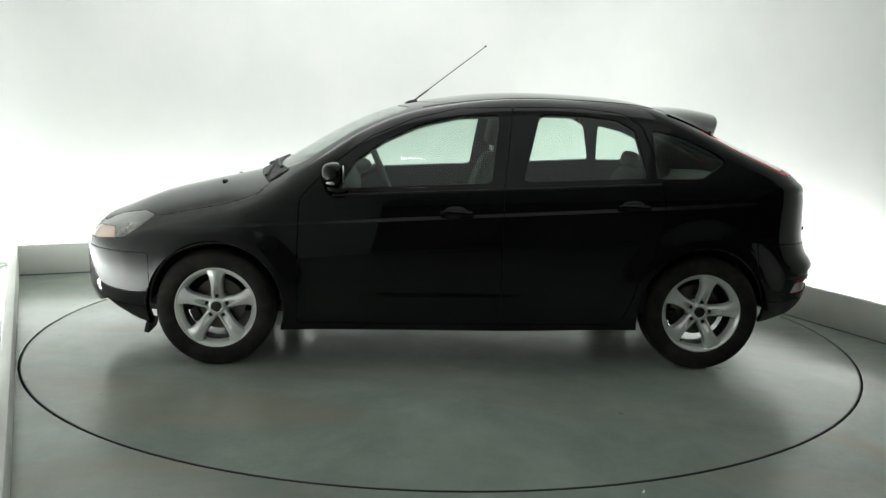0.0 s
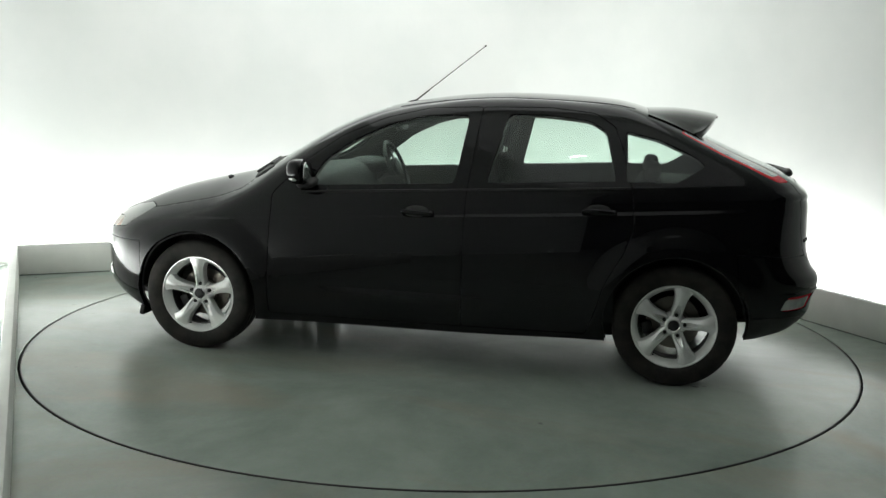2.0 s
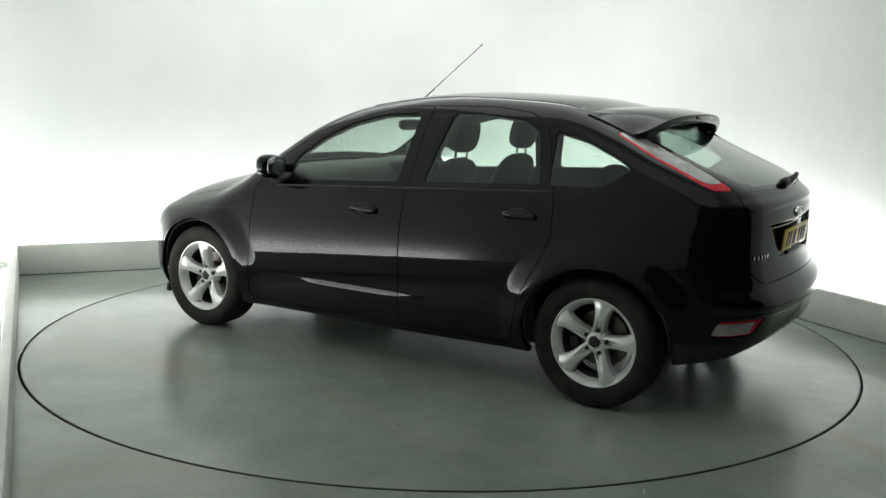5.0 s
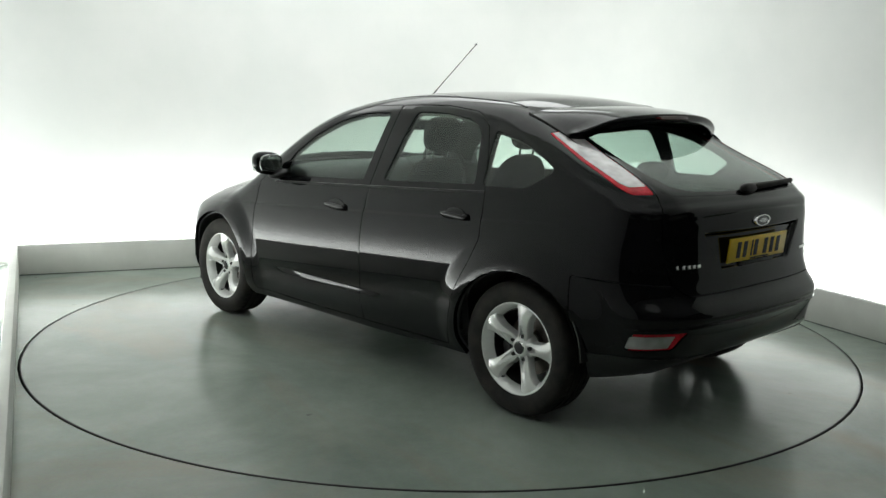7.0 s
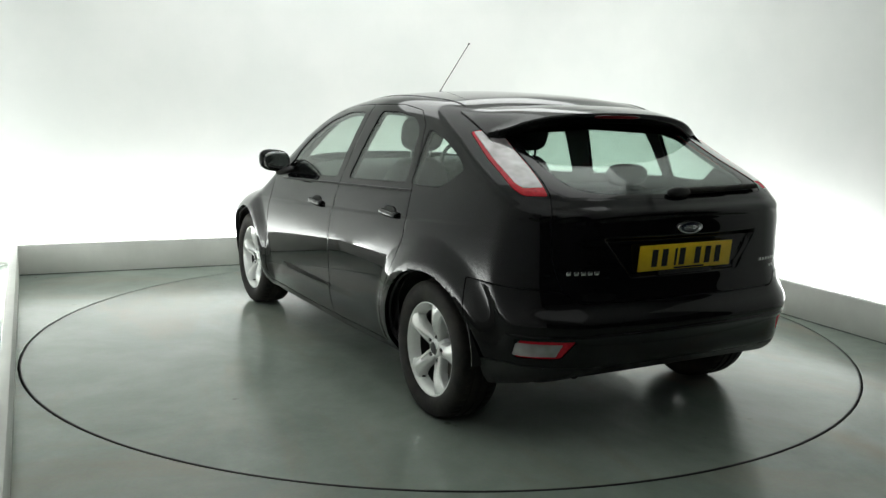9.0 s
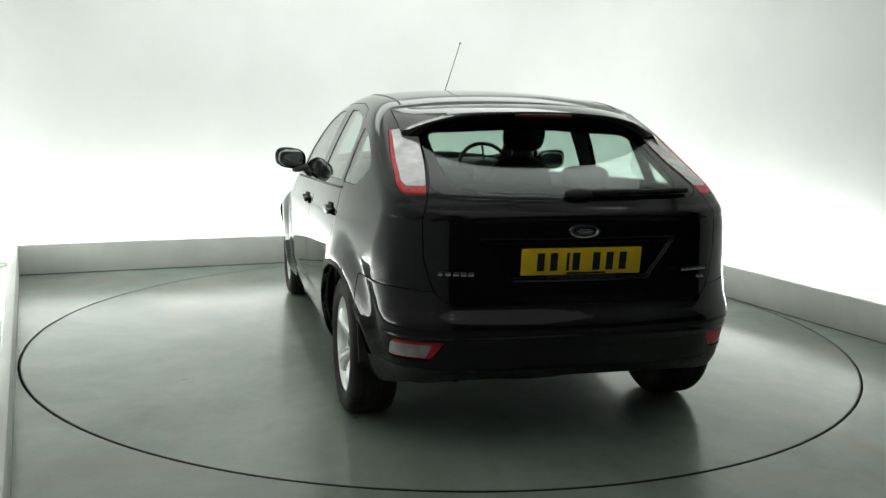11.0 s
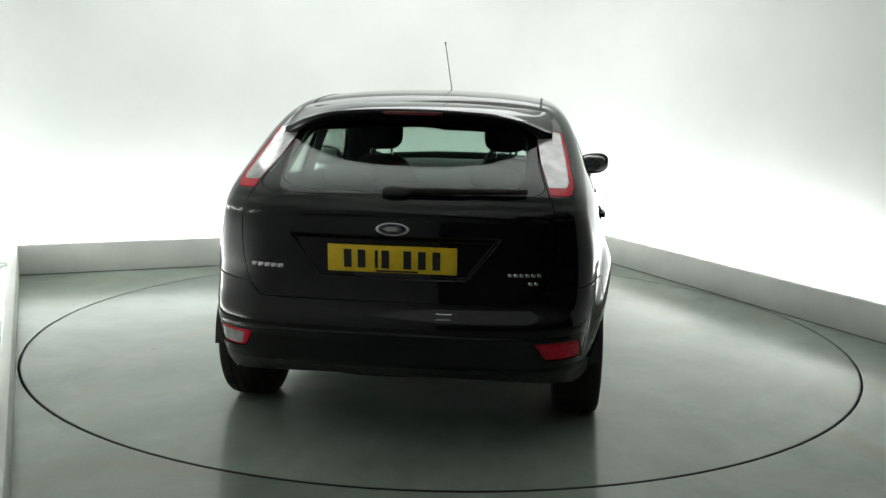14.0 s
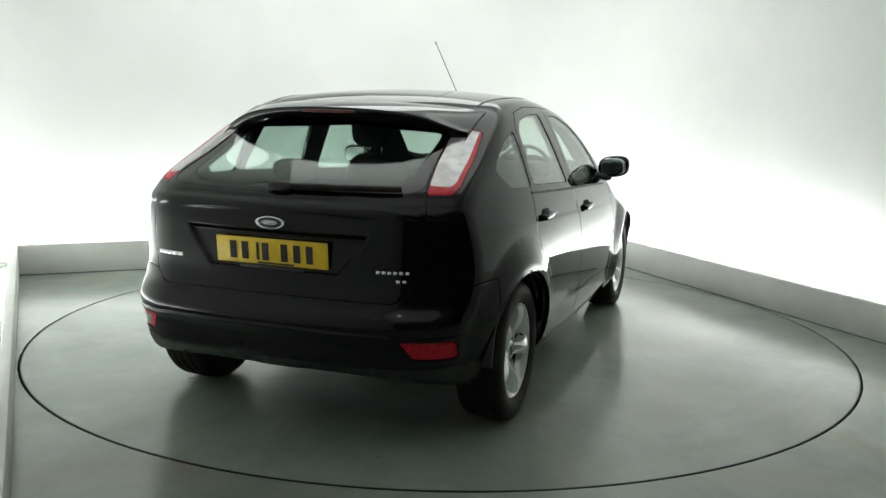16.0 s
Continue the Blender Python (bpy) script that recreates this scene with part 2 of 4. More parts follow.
# ---- the studio ----
def build_studio():
    back, right, left = WALL_ANGLES
    away = WALL_DIST
    disc_r, gap = 2.430, 0.012
    # floor with a round opening for the turntable
    bm = bmesh.new()
    steps = 128
    inner = [bm.verts.new(((disc_r + gap) * math.cos(2 * math.pi * i / steps), (disc_r + gap) * math.sin(2 * math.pi * i / steps), 0)) for i in range(steps)]
    outer = []
    for i in range(steps):
        a = 2 * math.pi * i / steps
        k = 9.0 / max(abs(math.cos(a)), abs(math.sin(a)))
        outer.append(bm.verts.new((k * math.cos(a), k * math.sin(a), 0)))
    low = [bm.verts.new((v.co.x, v.co.y, -0.05)) for v in inner]
    for i in range(steps):
        j = (i + 1) % steps
        bm.faces.new((inner[i], outer[i], outer[j], inner[j]))
        bm.faces.new((inner[i], inner[j], low[j], low[i]))
    part_floor = part("floor", bm, FLOOR_WORN)
    tagged(part_floor, "grey-green painted concrete studio floor with worn patches", "floor", kind="structure")
    pit = part("floor_pit", lathe([(0, -0.06), (disc_r + 0.1, -0.06)], 96), GROOVE)
    tagged(pit, "dark pit beneath the turntable gap", "floor", kind="structure")
    # parapets, mitred where they meet
    t = 0.05
    h = 0.238
    bl = lambda e: lines_meet(back, away[back] + e, left, away[left] + e)
    br = lambda e: lines_meet(back, away[back] + e, right, away[right] + e)
    run = lambda a: Vector((math.sin(radians(a)), -math.cos(radians(a)), 0))

    def wall(name, p0, p1, p2, p3, z0, z1, mat, label, bevel=0.004):
        bm = bmesh.new()
        base = [bm.verts.new((p.x, p.y, z0)) for p in (p0, p1, p2, p3)]
        top = [bm.verts.new((p.x, p.y, z1)) for p in (p0, p1, p2, p3)]
        bm.faces.new(base[::-1]); bm.faces.new(top)
        for i in range(4):
            bm.faces.new((base[i], base[(i + 1) % 4], top[(i + 1) % 4], top[i]))
        bmesh.ops.recalc_face_normals(bm, faces=bm.faces[:])
        if bevel:
            bmesh.ops.bevel(bm, geom=bm.edges[:], offset=bevel, segments=2, profile=0.5, affect="EDGES")
        return tagged(part(name, bm, mat), label, "wall", kind="structure")

    fr = run(right) * 5.5
    fl = -run(left) * 5.0
    wall("wall_back_parapet", bl(0), br(0), br(t), bl(t), 0.004, h, PARAPET, "low off-white parapet behind the turntable")
    wall("wall_right_parapet", br(0), br(0) + fr, br(t) + fr, br(t), 0.004, h, PARAPET, "low off-white parapet beside the turntable")
    wall("wall_left_parapet", bl(0), bl(0) + fl, bl(t) + fl, bl(t), 0.004, h, PARAPET, "low off-white parapet beside the turntable, ending towards the camera side")
    # thin dark strips put in for the shadow line at the parapets' foot
    k = 0.003
    wall("shadow_line_back", bl(k), br(k), br(t), bl(t), -0.01, 0.005, GROOVE, "dark strip for the shadow line under the back parapet", 0)
    wall("shadow_line_right", br(k), br(k) + fr, br(t) + fr, br(t), -0.01, 0.005, GROOVE, "dark strip for the shadow line under the side parapet", 0)
    wall("shadow_line_left", bl(k), bl(k) + fl, bl(t) + fl, bl(t), -0.01, 0.005, GROOVE, "dark strip for the shadow line under the side parapet", 0)
    # one sweep of white backdrop with round corners, coved into the ceiling
    off, rad, top, cove = 0.62, 0.9, 3.9, 0.7
    path = []
    p_left, p_right = bl(off) + fl * 1.8, br(off) + fr * 1.25
    for corner, a_in, a_out in ((bl(off), left, back), (br(off), back, right)):
        n0 = Vector((math.cos(radians(a_in)), math.sin(radians(a_in)), 0))
        n1 = Vector((math.cos(radians(a_out)), math.sin(radians(a_out)), 0))
        centre = lines_meet(a_in, away[a_in] + off - rad, a_out, away[a_out] + off - rad)
        turn = a_in - a_out
        path += [centre + rad * Vector((math.cos(radians(a_in - turn * k / 16)), math.sin(radians(a_in - turn * k / 16)), 0)) for k in range(17)]
    path = [p_left] + path + [p_right]
    bm = bmesh.new()
    cols = []
    for i, p in enumerate(path):
        n = (path[min(i + 1, len(path) - 1)] - path[max(i - 1, 0)]).normalized()
        n = Vector((-n.y, n.x, 0))          # outward
        prof = [(0, -0.02), (0, 0.5), (0, 1.2), (0, 2.2), (0, top - cove)]
        prof += [(-cove + cove * math.cos(radians(q)), top - cove + cove * math.sin(radians(q))) for q in range(15, 91, 15)]
        outerp = [(0.1, top + 0.1), (0.1, -0.02)]
        cols.append([bm.verts.new(p + n * u + Vector((0, 0, z))) for u, z in prof + outerp])
    for a, b in zip(cols, cols[1:]):
        for k in range(len(a)):
            bm.faces.new((a[k], b[k], b[(k + 1) % len(a)], a[(k + 1) % len(a)]))
    bmesh.ops.recalc_face_normals(bm, faces=bm.faces[:])
    tagged(part("wall_backdrop", bm, WHITE_WALL), "seamless white studio backdrop with rounded corners, washed with light", "wall", kind="structure")
    ceil = part("ceiling", box(14, 16, 0.1, pose(0, -1.5, top + 0.16)), WHITE_WALL, smooth=False)
    tagged(ceil, "plain white studio ceiling", "ceiling", kind="structure")
    # the dark hall behind the camera
    for name, sx, sy, x, y in (("wall_hall", 18, 0.1, 0, -8.9), ("wall_hall_side", 0.1, 8, -8.9, -5.0), ("wall_hall_side", 0.1, 8, 8.9, -5.0)):
        tagged(part(name, box(sx, sy, 4.2, pose(x, y, 2.1)), DARK_ROOM, smooth=False), "dark plain hall wall facing the studio", "wall", kind="structure")
    # light troughs behind the parapets
    mid = lambda a, b: (a + b) / 2
    for name, a, b, ang, watts in (("trough_light_back", bl(0.42), br(0.42), back, BACK_W), ("trough_light_right", br(0.42), br(0.42) + fr * 0.7, right, RIGHT_W), ("trough_light_left", bl(0.42), bl(0.42) + fl * 0.86, left, LEFT_W)):
        ln = (b - a).length
        c = mid(a, b)
        nrm = Vector((math.cos(radians(ang)), math.sin(radians(ang)), 0))
        c.z = 0.12
        side = (b - a).normalized()
        zl = -(nrm * 1.0 + Vector((0, 0, 1))).normalized()
        yl = zl.cross(side)
        m = Matrix((side, yl, zl)).transposed().to_4x4()
        m.translation = c
        area_light(name, m, ln * 0.96, 0.10, watts)
    area_light("ceiling_softbox", pose(0.2, 0.4, top - 0.02), 4.0, 3.2, TOP_W)
    # added unseen fill over the camera side, brightens the front floor
    area_light("front_fill_light", pose(-0.2, -3.7, top - 0.02), 5.6, 3.2, TOP_W * 0.42)
    # added unseen fill high at the back, for upper wall and roof reflections
    c = Vector((math.cos(radians(back)), math.sin(radians(back)), 0)) * 2.1
    area_light("back_fill_light", pose(c.x + 0.3, c.y, 3.05, 0, 0, back - 90), 3.8, 1.5, BACK_FILL_W)
    area_light("ceiling_lamp", pose(-0.17, -3.95, top - 0.05), 0.24, 0.07, FRONT_W)
    # turntable
    bm = lathe([(0, -0.04), (disc_r - 0.004, -0.04), (disc_r, -0.036), (disc_r, -0.003), (disc_r - 0.003, 0.0), (0, 0.0)], 128)
    tt = part("turntable", bm, FLOOR)
    edge = lathe([(disc_r - 0.006, 0.0004), (disc_r - 0.001, 0.0012), (disc_r + 0.0012, 0.0004), (disc_r + 0.0012, -0.03), (disc_r - 0.006, -0.03)], 128)
    part("edge_strip", edge, DARK_METAL, tt, "dark steel edge strip")
    tagged(tt, "flush round turntable painted grey-green like the floor", "turntable")
    return tt


BACK_W, RIGHT_W, LEFT_W, TOP_W, FRONT_W, BACK_FILL_W = 55, 51, 51, 37, 0.6, 35
turntable = build_studio()


# ---- the car's skin ----
def curve(points):
    """A smooth curve through (s, value) points: natural cubic spline, straight beyond the ends."""
    s = np.array([p[0] for p in points], float)
    v = np.array([p[1] for p in points], float)
    o = np.argsort(s)
    s, v = s[o], v[o]
    n = len(s)
    h = np.diff(s)
    a = np.zeros((n, n))
    r = np.zeros(n)
    a[0, 0] = a[-1, -1] = 1
    for i in range(1, n - 1):
        a[i, i - 1], a[i, i], a[i, i + 1] = h[i - 1], 2 * (h[i - 1] + h[i]), h[i]
        r[i] = 3 * ((v[i + 1] - v[i]) / h[i] - (v[i] - v[i - 1]) / h[i - 1])
    c = np.linalg.solve(a, r)
    b = (v[1:] - v[:-1]) / h - h * (2 * c[:-1] + c[1:]) / 3
    d = (c[1:] - c[:-1]) / (3 * h)

    def f(x):
        x = np.asarray(x, float)
        i = np.clip(np.searchsorted(s, x) - 1, 0, n - 2)
        u = np.clip(x, s[0], s[-1]) - s[i]
        y = v[i] + b[i] * u + c[i] * u * u + d[i] * u ** 3
        end = b[-1] + 2 * c[-1] * h[-1] + 3 * d[-1] * h[-1] ** 2
        return y + np.where(x < s[0], (x - s[0]) * b[0], 0) + np.where(x > s[-1], (x - s[-1]) * end, 0)
    return f


def step(x, a, b):
    u = np.clip((np.asarray(x, float) - a) / (b - a), 0, 1)
    return u * u * (3 - 2 * u)


def smax(a, b, k):
    h = np.clip(0.5 + 0.5 * (a - b) / k, 0, 1)
    return b + (a - b) * h + k * h * (1 - h)


AXLE, HUB_Z, ARCH_R = 1.312, 0.312, 0.362
roof_line = curve([(2.22, 0.60), (2.13, 0.69), (2.0, 0.755), (1.8, 0.835), (1.6, 0.892), (1.4, 0.938), (1.25, 0.972), (1.13, 1.008), (1.0, 1.080), (0.85, 1.170),
                   (0.7, 1.257), (0.55, 1.327), (0.4, 1.380), (0.2, 1.425), (0.0, 1.456), (-0.3, 1.480), (-0.65, 1.476), (-1.0, 1.450), (-1.3, 1.400), (-1.6, 1.335), (-2.0, 1.25)])
plan = curve([(2.3, 0.745), (1.9, 0.827), (1.5, 0.867), (1.0, 0.886), (0.4, 0.895), (-0.3, 0.899), (-0.9, 0.895), (-1.4, 0.862), (-1.8, 0.798), (-2.1, 0.725)])
lean = curve([(-0.85, -0.094), (-0.74, -0.050), (-0.64, -0.022), (-0.53, -0.0065), (-0.42, -0.001), (-0.34, 0.0), (-0.26, -0.0048), (-0.18, -0.0168), (-0.1, -0.0335), (-0.03, -0.053), (0.05, -0.084), (0.18, -0.136), (0.3, -0.190), (0.42, -0.252), (0.6, -0.36)])
tail = curve([(0.10, -1.62), (0.20, -1.83), (0.27, -1.985), (0.32, -2.035), (0.40, -2.066), (0.485, -2.074), (0.515, -2.096), (0.57, -2.090), (0.605, -2.062), (0.645, -2.044), (0.69, -2.030), (0.74, -2.025), (0.80, -2.022), (0.86, -2.019), (0.95, -2.010), (1.0, -1.985), (1.06, -1.920),
              (1.17, -1.675), (1.27, -1.455), (1.37, -1.24), (1.5, -0.96)])
nose = curve([(0.12, 1.98), (0.2, 2.09), (0.28, 2.165), (0.4, 2.19), (0.55, 2.19), (0.65, 2.165), (0.75, 2.11), (0.9, 2.0)])
under = curve([(2.2, 0.23), (1.9, 0.155), (1.0, 0.165), (-1.0, 0.17), (-1.6, 0.19), (-1.72, 0.205), (-1.85, 0.262), (-1.98, 0.335), (-2.1, 0.39)])


def belt(x):
    return 0.975 - 0.050 * x


def half_width(x, z):
    zeta = z - belt(x)
    w = plan(x) + lean(zeta)
    # shoulder crease, rub swage, wheel-arch lips
    w = w + 0.006 * step(z - (0.820 - 0.057 * x), 0.010, -0.010) * step(x, -1.75, -1.25)
    w = w + 0.008 * step(z, 0.418, 0.378) * step(np.abs(x - 0.05), 0.75, 0.20)
    for ax in (AXLE, -AXLE):
        r = np.hypot(x - ax, z - HUB_Z)
        w = w + (0.029 * step(r, 0.525, 0.388) + 0.085 * np.clip(0.425 - r, 0, 0.07)) * step(z, 0.16, 0.3)
    return w


def skin(p):
    """Below zero inside the car's outer surface."""
    x, y, z = p[..., 0], np.abs(p[..., 1]), p[..., 2]
    screen = step(x, 1.45, 1.05) * step(x, 0.0, 0.35)
    xs = x + (0.10 + 0.10 * screen) * y * y
    eps = 0.01
    zc = roof_line(xs)
    slope = (roof_line(xs + eps) - zc) / eps
    crown = 0.10 * step(x, 0.9, 1.3) + 0.085 - 0.03 * screen
    top = (z - (zc - crown * y * y - 0.10 * y ** 4)) / np.sqrt(1 + slope * slope)
    side = (y - half_width(x, z)) * 0.96
    tz = tail(z)
    ts = (tail(z + eps) - tz) / eps
    bow = 0.17 * y * y + 1.5 * np.clip(y - 0.50, 0, 1) ** 2
    edge = 0.297 + 0.80 * (z - 0.73)
    inset = step(y, edge + 0.012, edge - 0.012) * step(z, 0.715, 0.735) * step(z, 0.895, 0.868)
    # the lip that runs round the bumper over its lamps
    zb = z + 0.035 * y * y
    lip = -0.017 * step(zb, 0.524, 0.506) * step(zb, 0.40, 0.49)
    # the ledge under the window and the tuck above the bumper
    ledge = -0.012 * step(z, 0.955, 0.975) * step(z, 1.02, 0.99)
    rear = (tz + bow + 0.024 * inset + ledge + lip - x) / np.sqrt(1 + np.clip(ts, -4, 4) ** 2)
    front = (x - (nose(z) - 0.42 * y * y - 0.35 * y ** 4)) * 0.9
    low = under(x) - z
    f = smax(top, side, 0.075)
    f = smax(f, rear, 0.055)
    f = smax(f, front, 0.07)
    return smax(f, low, 0.03)


def skin_normal(p):
    e = 2e-4
    g = np.stack([(skin(p + d) - skin(p - d)) for d in np.eye(3) * e], -1)
    return g / np.maximum(np.linalg.norm(g, axis=-1, keepdims=True), 1e-12)


def skin_mesh(pitch=0.024):
    """The left half of the skin as quads: rays from a spine outward to a box round the car."""
    lo, hi = np.array([-2.35, 0.0, 0.02]), np.array([2.45, 1.12, 1.70])
    n = np.round((hi - lo) / pitch).astype(int)
    ax = [np.linspace(lo[i], hi[i], n[i] + 1) for i in range(3)]
    bm = bmesh.new()

    def sheet(points, flip):
        root = np.stack([np.clip(points[..., 0], -1.15, 1.25), np.zeros(points.shape[:-1]), np.full(points.shape[:-1], 0.70)], -1)
        way = points - root
        a, b = np.full(points.shape[:-1], 0.15), np.full(points.shape[:-1], 1.5)
        for _ in range(34):
            m = (a + b) / 2
            inside = skin(root + way * m[..., None]) < 0
            a, b = np.where(inside, m, a), np.where(inside, b, m)
        hit = root + way * ((a + b) / 2)[..., None]
        hit[..., 1] = np.maximum(hit[..., 1], 0)
        vs = [[bm.verts.new(q) for q in row] for row in hit]
        for i in range(len(vs) - 1):
            for j in range(len(vs[0]) - 1):
                q = (vs[i][j], vs[i + 1][j], vs[i + 1][j + 1], vs[i][j + 1])
                bm.faces.new(q[::-1] if flip else q)

    gx, gz = np.meshgrid(ax[0], ax[2], indexing="ij")
    sheet(np.stack([gx, np.full_like(gx, hi[1]), gz], -1), True)
    gx, gy = np.meshgrid(ax[0], ax[1], indexing="ij")
    sheet(np.stack([gx, gy, np.full_like(gx, hi[2])], -1), False)
    gy, gz = np.meshgrid(ax[1], ax[2], indexing="ij")
    sheet(np.stack([np.full_like(gy, lo[0]), gy, gz], -1), True)
    sheet(np.stack([np.full_like(gy, hi[0]), gy, gz], -1), False)
    bmesh.ops.remove_doubles(bm, verts=bm.verts[:], dist=1e-5)
    bm.normal_update()
    return bm


def cut(bm, outline, u, v, where):
    """Cuts the skin's faces along an outline in the plane of axes u, v, so that edges follow it; only where(centre) holds."""
    pts = [np.array(p, float) for p in outline]
    lo, hi = np.min(pts, 0) - 0.01, np.max(pts, 0) + 0.01

    def over(f, a, b):
        us = [w.co[u] for w in f.verts]
        vs = [w.co[v] for w in f.verts]
        return max(us) >= a[0] and min(us) <= b[0] and max(vs) >= a[1] and min(vs) <= b[1]
    near = {f for f in bm.faces if over(f, lo, hi) and where(f.calc_center_median())}
    for p, q in zip(pts, pts[1:] + pts[:1]):
        d = q - p
        if np.hypot(*d) < 1e-6:
            continue
        a, b = np.minimum(p, q) - 1e-4, np.maximum(p, q) + 1e-4
        pick = [f for f in near if over(f, a, b)]
        if not pick:
            continue
        no, co = [0, 0, 0], [0, 0, 0]
        no[u], no[v], co[u], co[v] = -d[1], d[0], p[0], p[1]
        geom = {e for f in pick for e in f.edges} | {w for f in pick for w in f.verts}
        res = bmesh.ops.bisect_plane(bm, geom=pick + list(geom), dist=2e-4, plane_co=co, plane_no=Vector(no).normalized())
        near = {f for f in near if f.is_valid} | {g for g in res["geom"] if isinstance(g, bmesh.types.BMFace)}


def within(outline, u, v):
    inside = False
    for (x0, y0), (x1, y1) in zip(outline, outline[1:] + outline[:1]):
        if (y0 > v) != (y1 > v) and u < (x1 - x0) * (v - y0) / (y1 - y0) + x0:
            inside = not inside
    return inside


def rounded(outline, radius, steps=4):
    """An outline with its corners rounded."""
    out = []
    pts = [Vector((*p, 0)) for p in outline]
    for i, p in enumerate(pts):
        a, b = pts[i - 1] - p, pts[(i + 1) % len(pts)] - p
        r = min(radius, a.length * 0.45, b.length * 0.45)
        s, e = p + a.normalized() * r, p + b.normalized() * r
        for k in range(steps + 1):
            t = k / steps
            q = s * (1 - t) ** 2 + p * 2 * t * (1 - t) + e * t * t
            out.append((q.x, q.y))
    return out


def ring_outline(cx, cz, r, n=40):
    return [(cx + r * math.cos(2 * math.pi * i / n), cz + r * math.sin(2 * math.pi * i / n)) for i in range(n)]


SIDE = {
    "front_window": rounded([(0.665, 0.955), (-0.145, 0.995), (-0.195, 1.352), (0.03, 1.345), (0.24, 1.292), (0.43, 1.204), (0.585, 1.09)], 0.03),
    "rear_window": rounded([(-0.315, 1.004), (-0.985, 1.038), (-0.925, 1.285), (-0.83, 1.338), (-0.62, 1.362), (-0.41, 1.362)], 0.03),
    "quarter_window": rounded([(-1.035, 1.035), (-1.29, 1.040), (-1.425, 1.128), (-1.36, 1.175), (-1.19, 1.250), (-1.02, 1.290)], 0.025),
    "front_door": rounded([(0.878, 0.235), (-0.205, 0.235), (-0.215, 0.95), (-0.265, 1.395), (0.02, 1.385), (0.27, 1.325), (0.50, 1.225), (0.70, 1.08), (0.79, 0.985), (0.868, 0.90)], 0.02),
    "rear_door": rounded([(-0.205, 0.235), (-0.86, 0.235), (-0.905, 0.36), (-0.95, 0.52), (-1.04, 0.68), (-1.085, 0.80), (-1.07, 0.98), (-1.01, 1.20), (-0.965, 1.31), (-0.86, 1.375), (-0.62, 1.40), (-0.265, 1.395), (-0.215, 0.95)], 0.02),
    "rear_bumper": rounded([(-1.60, 0.695), (-2.3, 0.66), (-2.3, 0.05), (-1.55, 0.05), (-1.62, 0.45)], 0.01),
    "front_bumper": rounded([(1.66, 0.60), (2.4, 0.56), (2.4, 0.0), (1.60, 0.0), (1.655, 0.42)], 0.01),
    "headlamp": rounded([(2.16, 0.615), (2.03, 0.627), (1.82, 0.660), (1.74, 0.715), (1.67, 0.775), (1.75, 0.785), (1.90, 0.755), (2.04, 0.705), (2.14, 0.650)], 0.015),
    "headlamp_amber": rounded([(2.17, 0.600), (2.02, 0.615), (1.88, 0.640), (1.90, 0.700), (2.03, 0.690), (2.17, 0.640)], 0.015),
}
BACK = {
    "tail_lamp": rounded([(0.548, 1.312), (0.545, 1.27), (0.570, 1.165), (0.604, 1.085), (0.615, 1.052), (0.700, 1.052), (0.712, 1.080), (0.692, 1.185), (0.660, 1.288)], 0.010),
    "lamp_clear": rounded([(0.556, 1.304), (0.547, 1.27), (0.572, 1.165), (0.606, 1.085), (0.613, 1.084), (0.678, 1.080), (0.690, 1.096), (0.674, 1.185), (0.648, 1.290)], 0.004),
    "rear_glass": rounded([(-0.3, 1.03), (0.545, 1.045), (0.595, 1.075), (0.558, 1.165), (0.535, 1.345), (-0.3, 1.36)], 0.02),
    "rear_clear": rounded([(-0.3, 1.052), (0.40, 1.060), (0.515, 1.088), (0.505, 1.305), (-0.3, 1.345)], 0.05),
    "tailgate": rounded([(-0.3, 0.636), (0.545, 0.628), (0.606, 0.68), (0.640, 0.80), (0.645, 0.97), (0.610, 1.048), (0.566, 1.165), (0.541, 1.27), (0.541, 1.36), (-0.3, 1.40)], 0.03),
    "recess": [(-0.3, 0.715), (0.297, 0.715), (0.441, 0.895), (-0.3, 0.895)],
    "recess_floor": [(-0.3, 0.735), (0.289, 0.735), (0.396, 0.868), (-0.3, 0.868)],
    "recess_side": [(-0.3, 0.725), (0.293, 0.725), (0.418, 0.882), (-0.3, 0.882)],
    "lip": [(y, 0.524 - 0.035 * y * y) for y in (-0.3, 0.0, 0.2, 0.4, 0.6, 0.85)] + [(y, 0.506 - 0.035 * y * y) for y in (0.85, 0.6, 0.4, 0.2, 0.0, -0.3)],
    "lip_middle": [(y, 0.515 - 0.035 * y * y) for y in (-0.3, 0.0, 0.2, 0.4, 0.6, 0.85)] + [(y, 0.497 - 0.035 * y * y) for y in (0.85, 0.6, 0.4, 0.2, 0.0, -0.3)],
    "rear_fog": rounded([(0.755, 0.476), (0.572, 0.482), (0.618, 0.408), (0.755, 0.400)], 0.01),
    "fog_clear": rounded([(0.760, 0.462), (0.618, 0.466), (0.636, 0.414), (0.760, 0.406)], 0.006),
    "valance": [(-0.3, 0.365), (0.9, 0.365), (0.9, 0.0), (-0.3, 0.0)],
}
TOP = {
    "windscreen": rounded([(1.10, -0.3), (1.10, 0.0), (1.07, 0.30), (0.96, 0.56), (0.90, 0.615), (0.33, 0.525), (0.30, 0.45), (0.355, 0.2), (0.365, 0.0), (0.365, -0.3)], 0.02),
    "bonnet": rounded([(1.155, -0.3), (1.155, 0.0), (1.13, 0.30), (1.03, 0.60), (1.10, 0.70), (1.6, 0.665), (2.0, 0.545), (2.125, 0.30), (2.155, 0.0), (2.155, -0.3)], 0.02),
}


